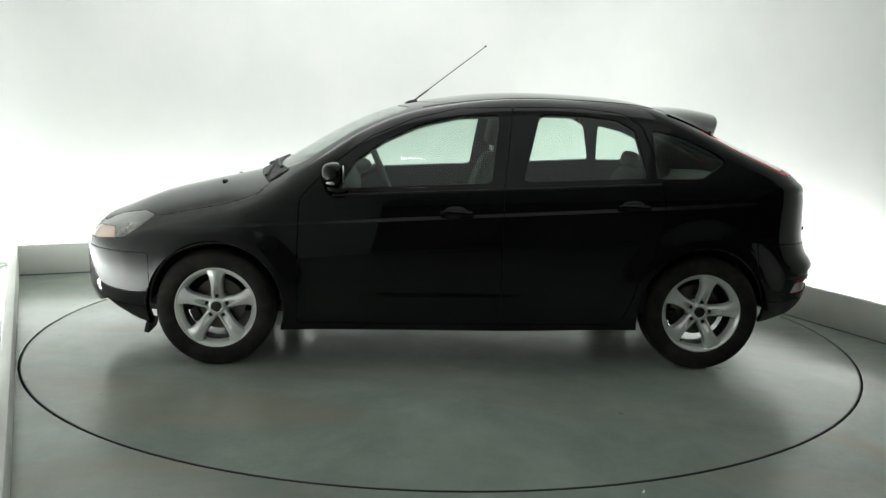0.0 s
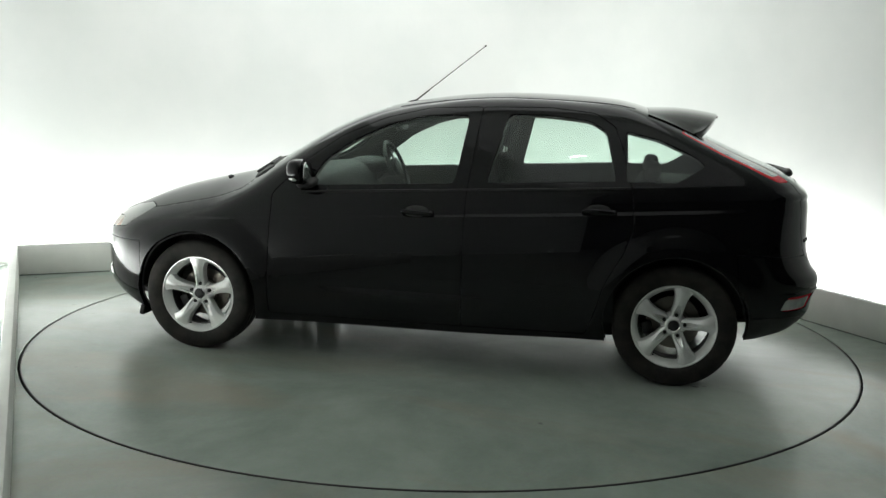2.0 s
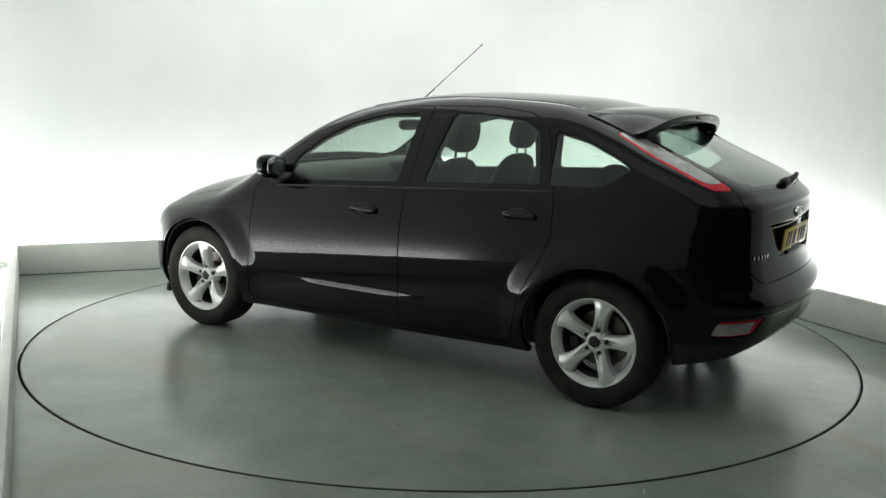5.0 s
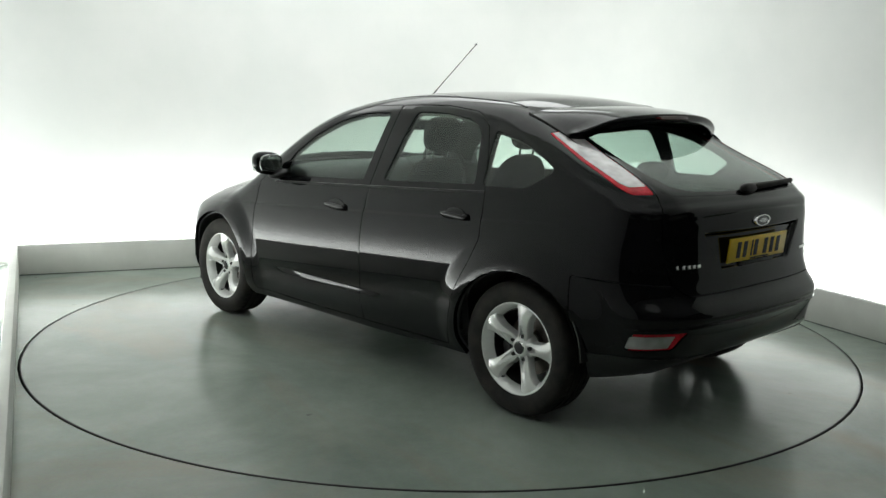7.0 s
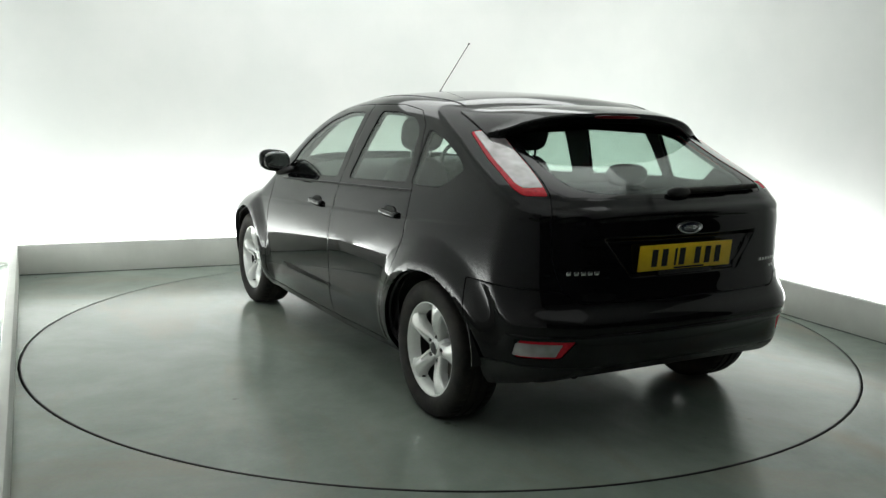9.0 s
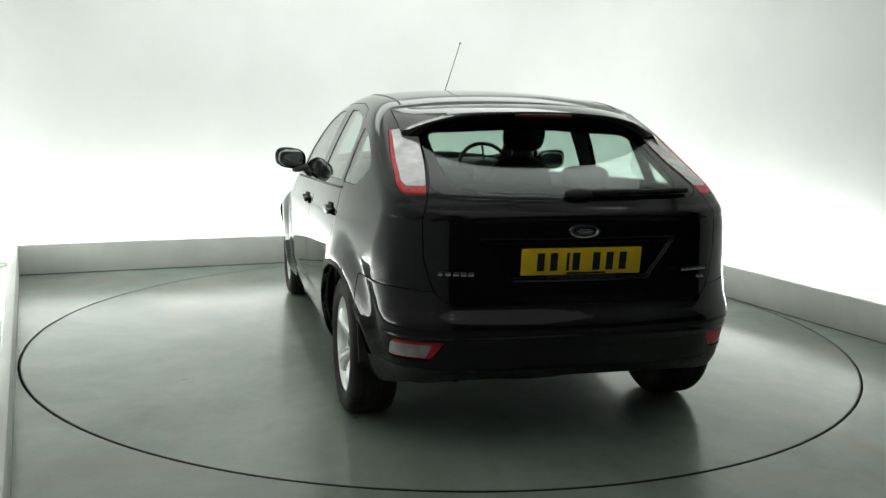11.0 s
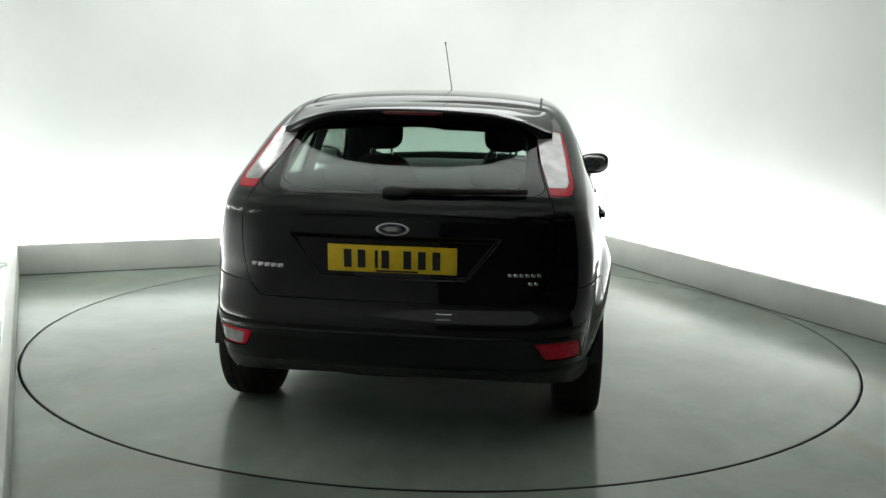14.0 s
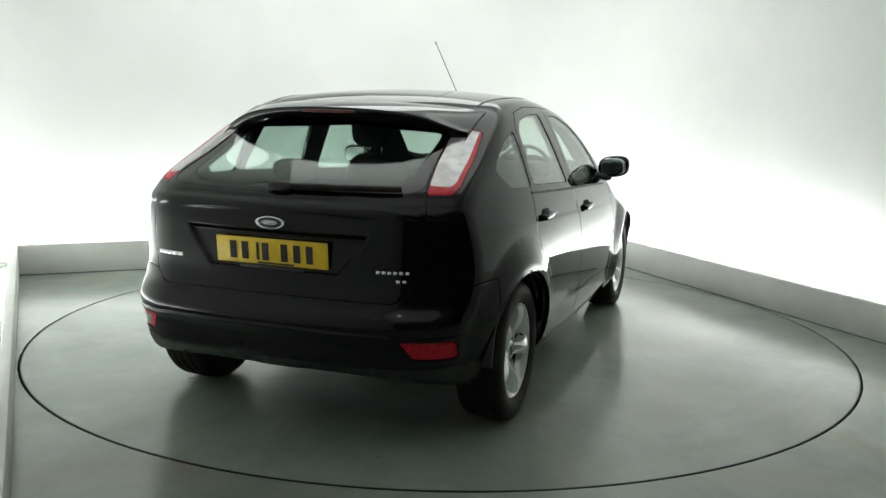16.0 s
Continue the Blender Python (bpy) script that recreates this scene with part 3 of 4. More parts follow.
def split_skin():
    """Cuts the half skin along its panels and sorts the faces by panel."""
    bm = skin_mesh()
    on_side = lambda c: c.y > 0.40
    on_back = lambda c: c.x < -1.15
    on_top = lambda c: c.x > 0.15 and c.z > 0.55 and c.y < 0.78
    for ax in (AXLE, -AXLE):
        for r in (ARCH_R, 0.378, 0.394, 0.415, 0.440, 0.468, 0.496, 0.525):
            cut(bm, ring_outline(ax, HUB_Z, r, 56), 0, 2, on_side)
    for e in (0.0, 0.006):
        cut(bm, [(x, 0.820 - 0.057 * x + d) for x, d in ((1.7, 0.005 + e), (-2.05, 0.005 + e), (-2.05, -0.005 - e), (1.7, -0.005 - e))], 0, 2, on_side)
    for e in (0.0, 0.010):
        cut(bm, [(1.05, 0.408 + e), (-1.05, 0.408 + e), (-1.05, 0.388 - e), (1.05, 0.388 - e)], 0, 2, on_side)
    for k, o in SIDE.items():
        cut(bm, o, 0, 2, on_side)
    for k, o in BACK.items():
        cut(bm, o, 1, 2, on_back)
    for k, o in TOP.items():
        cut(bm, o, 0, 1, on_top)
    groups = {}
    arch_f, arch_r = ring_outline(AXLE, HUB_Z, ARCH_R, 56), ring_outline(-AXLE, HUB_Z, ARCH_R, 56)
    for f in bm.faces:
        if f.calc_area() < 1e-9:
            continue
        c = f.calc_center_median()
        kind = "body"
        if c.y > 0.40 and (within(arch_f, c.x, c.z) or within(arch_r, c.x, c.z)):
            continue
        if c.z < 0.20 and c.y < 0.55:
            continue
        test = None
        if on_back(c):
            order = ("fog_clear", "rear_fog", "lamp_clear", "tail_lamp", "rear_clear", "rear_glass", "tailgate")
            hit = [k for k in order if within(BACK[k], c.y, c.z) and not (k in ("lamp_clear", "tail_lamp", "rear_clear", "rear_glass") and c.x > -1.22)]
            if hit:
                test = hit[0]
        if not test and on_top(c):
            hit = [k for k in ("windscreen", "bonnet") if within(TOP[k], c.x, c.y)]
            if hit and not (hit[0] == "bonnet" and within(SIDE["headlamp"], c.x, c.z)):
                test = hit[0]
        if not test and on_side(c) or (not test and (c.x < -1.6 or c.x > 1.6)):
            order = ("headlamp_amber", "headlamp", "front_window", "rear_window", "quarter_window", "front_door", "rear_door", "rear_bumper", "front_bumper")
            hit = [k for k in order if within(SIDE[k], c.x, c.z) and not (k[:8] == "headlamp" and c.y < 0.40)]
            if hit and hit[0] == "headlamp_amber" and "headlamp" not in hit:
                hit = hit[1:]
            if hit:
                test = hit[0]
                if test == "rear_bumper" and c.z < 0.365:
                    test = "valance"
        if test in ("front_window", "rear_window", "quarter_window", "front_door", "rear_door") and c.y < 0.4:
            test = None
        groups.setdefault(test or kind, []).append([tuple(v.co) for v in f.verts])
    bm.free()
    return groups


def panel(name, faces, mat, parent, label="", both=False, mirror=False, thick=0.022, gap=0.0022, sink=0.0):
    """One panel of the skin with thickness; its edge drawn in by gap, its normals those of the true surface."""
    bm = bmesh.new()
    table = {}
    for f in faces:
        vs = []
        for co in f:
            k = (round(co[0], 5), round(co[1], 5), round(co[2], 5))
            if k not in table:
                table[k] = bm.verts.new(co)
            if not vs or vs[-1] is not table[k]:
                vs.append(table[k])
        while len(vs) > 1 and vs[0] is vs[-1]:
            vs.pop()
        if len(set(vs)) > 2 and len(set(vs)) == len(vs):
            try:
                bm.faces.new(vs)
            except ValueError:
                pass
    bmesh.ops.remove_doubles(bm, verts=bm.verts[:], dist=3e-4)
    if both:
        g = bmesh.ops.duplicate(bm, geom=bm.faces[:] + bm.edges[:] + bm.verts[:])["geom"]
        dup = [e for e in g if isinstance(e, bmesh.types.BMVert)]
        for v in dup:
            v.co.y = -v.co.y
        bmesh.ops.reverse_faces(bm, faces=[e for e in g if isinstance(e, bmesh.types.BMFace)])
        seam = [v for v in bm.verts if abs(v.co.y) < 2e-4]
        bmesh.ops.remove_doubles(bm, verts=seam, dist=4e-4)
    bm.verts.index_update()
    n = len(bm.verts)
    co = np.array([v.co for v in bm.verts])
    no = skin_normal(co)
    # draw the open edges in
    pull = np.zeros((n, 3))
    for e in bm.edges:
        if len(e.link_faces) == 1:
            f = e.link_faces[0]
            i, j = e.verts[0].index, e.verts[1].index
            d = co[j] - co[i]
            inward = np.cross(no[i] + no[j], d)
            inward *= np.sign(np.dot(np.array(f.calc_center_median()) - (co[i] + co[j]) / 2, inward))
            inward /= max(np.linalg.norm(inward), 1e-9)
            pull[i] += inward
            pull[j] += inward
    length = np.linalg.norm(pull, axis=1, keepdims=True)
    pull = np.where(length > 1e-6, pull / np.maximum(length, 1e-6), 0)
    co = co + pull * gap - no * sink
    inner = co - no * thick
    verts = np.vstack([co, inner])
    loops_no, polys = [], []
    for f in bm.faces:
        ids = [v.index for v in f.verts]
        polys.append(ids)
        loops_no += [no[i] - 0.12 * pull[i] for i in ids]
        polys.append([i + n for i in ids[::-1]])
        loops_no += [-no[i] for i in ids[::-1]]
    for e in bm.edges:
        if len(e.link_faces) == 1:
            f = e.link_faces[0]
            ids = [v.index for v in f.verts]
            i, j = e.verts[0].index, e.verts[1].index
            if ids[(ids.index(i) + 1) % len(ids)] != j:
                i, j = j, i
            polys.append([j, i, i + n, j + n])
            nn = np.cross(co[i] - co[j], inner[i] - co[i])
            nn /= max(np.linalg.norm(nn), 1e-9)
            loops_no += [nn] * 4
    bm.free()
    if mirror:
        verts = verts * np.array([1, -1, 1])
        out = []
        k = 0
        for p in polys:
            seg = loops_no[k:k + len(p)]
            k += len(p)
            out += [s * np.array([1, -1, 1]) for s in seg[::-1]]
        polys = [p[::-1] for p in polys]
        loops_no = out
    me = bpy.data.meshes.new(name)
    me.from_pydata(verts.tolist(), [], polys)
    me.materials.append(mat)
    me.shade_smooth()
    me.normals_split_custom_set([Vector(v).normalized() for v in loops_no])
    ob = new(name, me)
    ob.parent = parent
    if label:
        ob["label"] = label
    return ob


car = tagged(new("car"), "glossy black five-door hatchback with silver alloy wheels, on the turntable", "car")
CAR_OFF = Vector((-0.066, -0.023, 0.008))     # the car's middle, off the turntable's axis
G = split_skin()
body = panel("body", G["body"], PAINT, car, "glossy black painted steel body", both=True)
for mirrored in (False, True):
    for k in ("front_door", "rear_door"):
        door = panel("door", G[k], PAINT, car, "closed glossy black side door", mirror=mirrored)
        panel("window", G[k.replace("door", "window")], GLASS, door, "green-tinted door glass", mirror=mirrored, thick=0.004, gap=0.001, sink=0.003)
    panel("quarter_window", G["quarter_window"], GLASS, car, "green-tinted fixed quarter glass", mirror=mirrored, thick=0.004, gap=0.001, sink=0.002)
    lamp = panel("tail_lamp", G["tail_lamp"], LAMP_RED, car, "tall tail lamp, clear with a red edge", mirror=mirrored, thick=0.03, gap=0.001)
    panel("clear_lens", G["lamp_clear"], LAMP_CLEAR, lamp, "clear ribbed lens", mirror=mirrored, thick=0.03, gap=0.0)
    fog = panel("rear_fog_lamp", G["rear_fog"], LAMP_RED, car, "red lamp low in the bumper" if mirrored else "clear bumper lamp with a red rim", mirror=mirrored, thick=0.03, sink=0.003)
    panel("fog_lens", G["fog_clear"], LAMP_RED if mirrored else LAMP_CLEAR, fog, mirror=mirrored, thick=0.03, sink=0.003, gap=0.0)
    lamp = panel("headlamp", G["headlamp"], HEAD_LENS, car, "clear headlamp lens over a dark housing", mirror=mirrored, thick=0.03)
    panel("indicator_lens", G["headlamp_amber"], AMBER, lamp, "pale amber indicator lens", mirror=mirrored, thick=0.03)
tailgate = panel("tailgate", G["tailgate"], PAINT, car, "closed glossy black tailgate", both=True)
rear_pane = panel("rear_window", G["rear_clear"], REAR_GLASS, tailgate, "tinted heated rear window", both=True, thick=0.004, gap=0.0, sink=0.002)
panel("window_border", G["rear_glass"], PAINT, tailgate, "glossy black glass border", both=True, thick=0.004, gap=0.001, sink=0.002)
panel("windscreen", G["windscreen"], GLASS, car, "green-tinted curved windscreen", both=True, thick=0.005, gap=0.001, sink=0.002)
panel("bonnet", G["bonnet"], PAINT, car, "closed glossy black bonnet", both=True)
panel("rear_bumper", G["rear_bumper"], PAINT, car, "glossy black rear bumper", both=True)
if "valance" in G:
    panel("valance", G["valance"], TRIM, car, "matt black lower bumper valance", both=True)
panel("front_bumper", G["front_bumper"], PAINT, car, "glossy black front bumper", both=True)
# added dark shell: blocks light through panel gaps, and lines the cabin pillars
lining = [f for k in ("body", "front_door", "rear_door", "tailgate", "tail_lamp", "lamp_clear", "rear_bumper", "front_bumper", "rear_fog", "fog_clear", "bonnet", "headlamp", "headlamp_amber", "rear_glass") for f in G[k]]
panel("light_block_lining", lining, DASH, car, "dark grey lining added behind the panels to block light through gaps", both=True, sink=0.027, thick=0.003, gap=-0.004)


# ---- the car's parts ----
def flip(bm, side):
    """The bmesh as it is for the left side (1), mirrored for the right (-1)."""
    if side < 0:
        bmesh.ops.scale(bm, vec=(1, -1, 1), verts=bm.verts)
        bmesh.ops.reverse_faces(bm, faces=bm.faces[:])
    return bm


def blob(sx, sy, sz, power=2.6, m=Matrix(), u=28, v=16):
    """A rounded lump: a superellipsoid of those half sizes."""
    bm = bmesh.new()
    bmesh.ops.create_uvsphere(bm, u_segments=u, v_segments=v, radius=1)
    for w in bm.verts:
        n = sum(abs(c) ** power for c in w.co) ** (1 / power)
        w.co = Vector((w.co.x / n * sx, w.co.y / n * sy, w.co.z / n * sz))
    bm.transform(m)
    return bm


def skin_y(x, z):
    a, b = 0.2, 1.2
    for _ in range(30):
        m = (a + b) / 2
        a, b = (m, b) if skin(np.array([x, m, z])) < 0 else (a, m)
    return a


def skin_x(y, z):
    """The tail's skin."""
    a, b = -0.8, -2.4
    for _ in range(30):
        m = (a + b) / 2
        a, b = (m, b) if skin(np.array([m, y, z])) < 0 else (a, m)
    return a


def skin_z(x, y):
    a, b = 0.5, 1.7
    for _ in range(30):
        m = (a + b) / 2
        a, b = (m, b) if skin(np.array([x, y, m])) < 0 else (a, m)
    return a


def tyre_mesh():
    """Lying about z, the outer side up: rounded walls, ribs, cut shoulder blocks."""
    bead = 0.212
    half = [(bead, 0.086), (bead + 0.006, 0.094), (0.232, 0.103), (0.262, 0.108), (0.288, 0.105), (0.302, 0.098), (0.3095, 0.088), (0.3135, 0.076), (0.315, 0.064),
            (0.3155, 0.050), (0.309, 0.049), (0.309, 0.041), (0.316, 0.040), (0.316, 0.008), (0.309, 0.007)]
    prof = half + [(a, -b) for a, b in reversed(half)]
    steps = 192
    bm = bmesh.new()
    rings = []
    for i in range(steps):
        a = 2 * math.pi * i / steps
        ring = []
        for q, (rr, h) in enumerate(prof):
            s = min(q, len(prof) - 1 - q)
            cutd = 0.0035 if (7 <= s <= 9 and i % 4 == 0) else 0.0
            ring.append(bm.verts.new(((rr - cutd) * math.cos(a), (rr - cutd) * math.sin(a), h)))
        rings.append(ring)
    for i in range(steps):
        p, q = rings[i], rings[(i + 1) % steps]
        for k in range(len(prof) - 1):
            bm.faces.new((p[k], q[k], q[k + 1], p[k + 1]))
    bmesh.ops.recalc_face_normals(bm, faces=bm.faces[:])
    return bm


def spoke_mesh(angle):
    """One broad spoke, ridged down each side, that widens into the rim; the outer side up."""
    bm = bmesh.new()
    rows = []
    for r, w, h in ((0.024, 0.020, 0.058), (0.048, 0.026, 0.062), (0.072, 0.0275, 0.068), (0.092, 0.027, 0.074), (0.115, 0.0275, 0.080), (0.140, 0.030, 0.085), (0.162, 0.0345, 0.087), (0.180, 0.043, 0.086), (0.194, 0.056, 0.083), (0.205, 0.080, 0.081)):
        k = min(1.0, max(0.0, (r - 0.072) / 0.05))
        peak = -0.016 + 0.025 * k          # a slot for the nut near the hub, a ridge beyond it
        mid = 0.42 - 0.26 * k
        sec = [(-w * 1.15, h - 0.046), (-w * 1.05, h - 0.014), (-w * 0.94, h - 0.005), (-w * (mid + 0.14), h + 0.001 + 0.006 * k), (-w * mid, h + peak - 0.0005), (0, h + peak)]
        sec = sec + [(-a, b) for a, b in reversed(sec[:-1])]
        rows.append([bm.verts.new((r, a, b)) for a, b in sec])
    for p, q in zip(rows, rows[1:]):
        for k in range(len(p)):
            bm.faces.new((p[k], q[k], q[(k + 1) % len(p)], p[(k + 1) % len(p)]))
    bm.faces.new(rows[0])
    bm.faces.new(rows[-1][::-1])
    bmesh.ops.recalc_face_normals(bm, faces=bm.faces[:])
    bm.transform(Matrix.Rotation(angle, 4, "Z"))
    return bm


def make_wheel(x, side, turn):
    m = Matrix.Translation((x, side * 0.766, HUB_Z - 0.004)) @ Matrix.Rotation(radians(-90 * side), 4, "X") @ Matrix.Rotation(radians(turn * side), 4, "Z")
    rim = lathe([(0.182, 0.040), (0.190, 0.066), (0.200, 0.080), (0.211, 0.092), (0.219, 0.092), (0.220, 0.086), (0.212, 0.078), (0.194, 0.058), (0.188, 0.040), (0.182, 0.040)], 80)
    wheel = part("wheel", rim, ALLOY, car, "silver five-spoke alloy wheel with black tyre")
    wheel.matrix_local = m
    # the barrel's dark metal colour holds the shade inside the rim
    part("barrel", lathe([(0.192, -0.085), (0.207, -0.092), (0.211, -0.088), (0.195, -0.070), (0.182, -0.02), (0.179, 0.041), (0.187, 0.041), (0.189, -0.02), (0.192, -0.085)], 64), DARK_METAL, wheel, "inner rim coloured dark for its shade")
    part("tyre", tyre_mesh(), RUBBER, wheel, "black rubber tyre")
    for k in range(5):
        part("spoke", spoke_mesh(2 * math.pi * k / 5), ALLOY, wheel).data.set_sharp_from_angle(angle=radians(13))
        a = 2 * math.pi * k / 5
        part("wheel_nut", lathe([(0, 0.064), (0.008, 0.064), (0.0095, 0.060), (0.0095, 0.045), (0.014, 0.044), (0.014, 0.03)], 12), DARK_METAL, wheel).location = (0.056 * math.cos(a), 0.056 * math.sin(a), 0.0)
    part("hub", lathe([(0.032, 0.066), (0.040, 0.064), (0.058, 0.046), (0.066, 0.034), (0.066, 0.0), (0, 0.0)], 40), ALLOY, wheel)
    part("hub_cap", lathe([(0, 0.073), (0.018, 0.072), (0.027, 0.069), (0.030, 0.064), (0.030, 0.05)], 32), TRIM, wheel, "dark centre cap with a chrome ring")
    part("hub_ring", lathe([(0.027, 0.0695), (0.029, 0.071), (0.0315, 0.068), (0.0315, 0.06)], 32), CHROME, wheel)
    part("brake_disc", lathe([(0, 0.0), (0.075, 0.0), (0.078, -0.02), (0.138, -0.02), (0.139, -0.04), (0.07, -0.04)], 48), STEEL, wheel, "rusty steel brake disc")
    cal = merge(*[box(0.052, 0.07, 0.07, Matrix.Rotation(q, 4, "Z") @ pose(0.135, 0, -0.025), 0.012) for q in (radians(-28), radians(0))])
    part("caliper", cal, DARK_METAL, wheel)
    part("valve", tube([(0.183, 0.055, 0.045), (0.176, 0.053, 0.070)], 0.0045, 8), TRIM, wheel)
    return wheel


make_wheel(AXLE, 1, 54)
make_wheel(AXLE, -1, 40)
make_wheel(-AXLE, 1, 42)
make_wheel(-AXLE, -1, 8)

# inner arches and floor
for ax in (AXLE, -AXLE):
    for side in (1, -1):
        bm = lathe([(0.08, 0.0), (ARCH_R + 0.018, 0.0), (ARCH_R + 0.014, 0.325), (ARCH_R + 0.006, 0.325), (ARCH_R + 0.010, 0.01), (0.08, 0.01)], 40, radians(2), radians(178))
        bm.transform(Matrix.Translation((ax, 0.53, HUB_Z)) @ Matrix.Rotation(radians(-90), 4, "X") @ Matrix.Rotation(radians(180), 4, "Z"))
        part("arch_liner", flip(bm, side), TRIM, car, "matt black wheel arch liner")
outline = [(1.92, 0.45), (1.68, 0.52), (0.94, 0.52), (0.92, 0.80), (-0.90, 0.80), (-0.92, 0.52), (-1.62, 0.52), (-1.66, 0.45)]
under_bm = prism(outline + [(x, -y) for x, y in reversed(outline)], 0.03, pose(0, 0, 0.215))
part("floor_pan", under_bm, TRIM, car, "matt black underbody", smooth=False)
for ax in (AXLE, -AXLE):
    part("axle", tube([(ax, -0.72, HUB_Z), (ax, 0.72, HUB_Z)], 0.045, 12), DARK_METAL, car)
part("fuel_tank", box(0.62, 1.0, 0.10, pose(-0.72, 0, 0.195), 0.03), TRIM, car)
ex = tube([(-0.9, 0.30, 0.24), (-1.55, 0.34, 0.25), (-1.78, 0.47, 0.30), (-1.86, 0.49, 0.318), (-1.92, 0.495, 0.315)], 0.024, 16)
part("exhaust_pipe", ex, DARK_METAL, car, "dark exhaust tailpipe under the bumper")
part("silencer", blob(0.20, 0.26, 0.07, 3.5, pose(-1.62, 0.10, 0.300)), DARK_METAL, car)

# door mirrors
for side in (1, -1):
    bm = blob(0.075, 0.100, 0.068, 2.8, pose(0.672, 0.908, 1.030))
    for v in bm.verts:
        d = v.co.x - 0.672
        v.co.x = 0.672 + (d * 0.42 if d < 0 else d * 1.05)
        v.co.x -= 0.22 * (v.co.y - 0.908) * (0.6 if d > 0 else 0.35)
        v.co.z += 0.10 * (v.co.y - 0.908)
    mirror = part("door_mirror", flip(bm, side), PAINT, car, "glossy black door mirror with indicator lens")
    bm = blob(0.006, 0.082, 0.053, 3.2, pose(0.6375, 0.908, 1.032) @ Matrix.Rotation(radians(5), 4, "Z"), 24, 10)
    part("mirror_glass", flip(bm, side), CHROME, mirror, "silvered mirror glass")
    bm = blob(0.030, 0.030, 0.012, 3, pose(0.688, 0.968, 0.997) @ Matrix.Rotation(radians(-40), 4, "Z"), 16, 8)
    part("indicator", flip(bm, side), LAMP_WHITE, mirror, "clear side indicator lens")
    bm = blob(0.055, 0.075, 0.022, 2.6, pose(0.668, 0.825, 0.968) @ Matrix.Rotation(radians(-14), 4, "X"))
    part("mirror_foot", flip(bm, side), TRIM, mirror, "matt black mirror foot")
    # door handles
    for hx, hz in ((0.040, 0.838), (-0.908, 0.884)):
        y = skin_y(hx, hz)
        handle = part("door_handle", flip(blob(0.088, 0.011, 0.015, 3.2, pose(hx, y + 0.018, hz) @ Matrix.Rotation(radians(-3), 4, "Y"), 28, 12), side), PAINT, car, "glossy black door handle")
        part("handle_cup", flip(blob(0.066, 0.010, 0.040, 2.3, pose(hx + 0.004, y - 0.001, hz - 0.004), 28, 12), side), GROOVE, handle, "dark finger recess")
        for dx in (-0.072, 0.070):
            part("handle_foot", flip(blob(0.018, 0.016, 0.014, 2.6, pose(hx + dx, y + 0.006, hz), 14, 8), side), PAINT, handle)
    # sill strip and window-sill trims
    pts = [(x, skin_y(x, belt(x) - 0.022 + (0 if x > -1.0 else 0.004)) + 0.001, belt(x) - 0.022) for x in np.linspace(0.70, -1.06, 24)]
    part("belt_trim", flip(tube(pts, 0.0065, 6), side), TRIM, car, "thin matt black window-sill trim")

for side in (1, -1):
    pts = [(x, 0.535 + 0.02 * step(x, 0.2, -0.6), skin_z(x, 0.535 + 0.02 * float(step(x, 0.2, -0.6))) - 0.0055) for x in np.linspace(0.22, -1.06, 26)]
    part("roof_strip", flip(tube(pts, 0.009, 6), side), TRIM, car, "thin matt black roof ditch strip")
    part("arch_spat", flip(box(0.030, 0.16, 0.06, pose(1.685, 0.735, 0.185, 0, -12, 0), 0.008), side), TRIM, car, "small black rubber spat ahead of the wheel")

# spoiler over the rear window
bm = bmesh.new()
rows = []
for k in range(41):
    y = -0.615 + 1.23 * k / 40
    a = abs(y) / 0.615
    tipx = -1.515 + 0.24 * y * y + 0.05 * a ** 8
    tipz = 1.386 - 0.120 * y * y - 0.025 * a ** 6
    x0 = -1.13
    z0 = skin_z(x0, min(abs(y), 0.60)) + 0.003 - 0.012 * a ** 10
    thick = 0.046 + 0.006 * a ** 4
    blend = a ** 7
    top = []
    for q in (0, 0.2, 0.4, 0.6, 0.8, 0.94):
        qx, qz = x0 + (tipx - x0) * q, z0 + (tipz - z0) * q + 0.014 * math.sin(math.pi * q)
        top.append((qx, qz + (skin_z(qx, min(abs(y), 0.60)) + 0.004 - qz) * blend))
    tipz = tipz + (skin_z(tipx, min(abs(y), 0.60)) + 0.012 - tipz) * blend * 0.8
    tip = [(tipx, tipz - 0.001), (tipx - 0.004, tipz - 0.008), (tipx + 0.002, tipz - thick * 0.75), (tipx + 0.012, tipz - thick)]
    zl = tipz - 0.058
    low = [(tipx + 0.05, tipz - thick - 0.004), (skin_x(min(abs(y), 0.6), zl) + 0.012, zl)]
    inner = [(x0 + 0.02, z0 - 0.04)]
    rows.append([bm.verts.new((px, y, pz)) for px, pz in top + tip + low + inner])
for p, q in zip(rows, rows[1:]):
    for k in range(len(p)):
        bm.faces.new((p[k], p[(k + 1) % len(p)], q[(k + 1) % len(p)], q[k]))
bm.faces.new(rows[0][::-1])
bm.faces.new(rows[-1])
bmesh.ops.recalc_face_normals(bm, faces=bm.faces[:])
spoiler = part("spoiler", bm, PAINT, car, "glossy black roof spoiler over the rear window")
part("brake_light", blob(0.010, 0.135, 0.009, 4, pose(-1.513, 0, 1.366)), LAMP_RED_DARK, spoiler, "dark red high brake light strip")

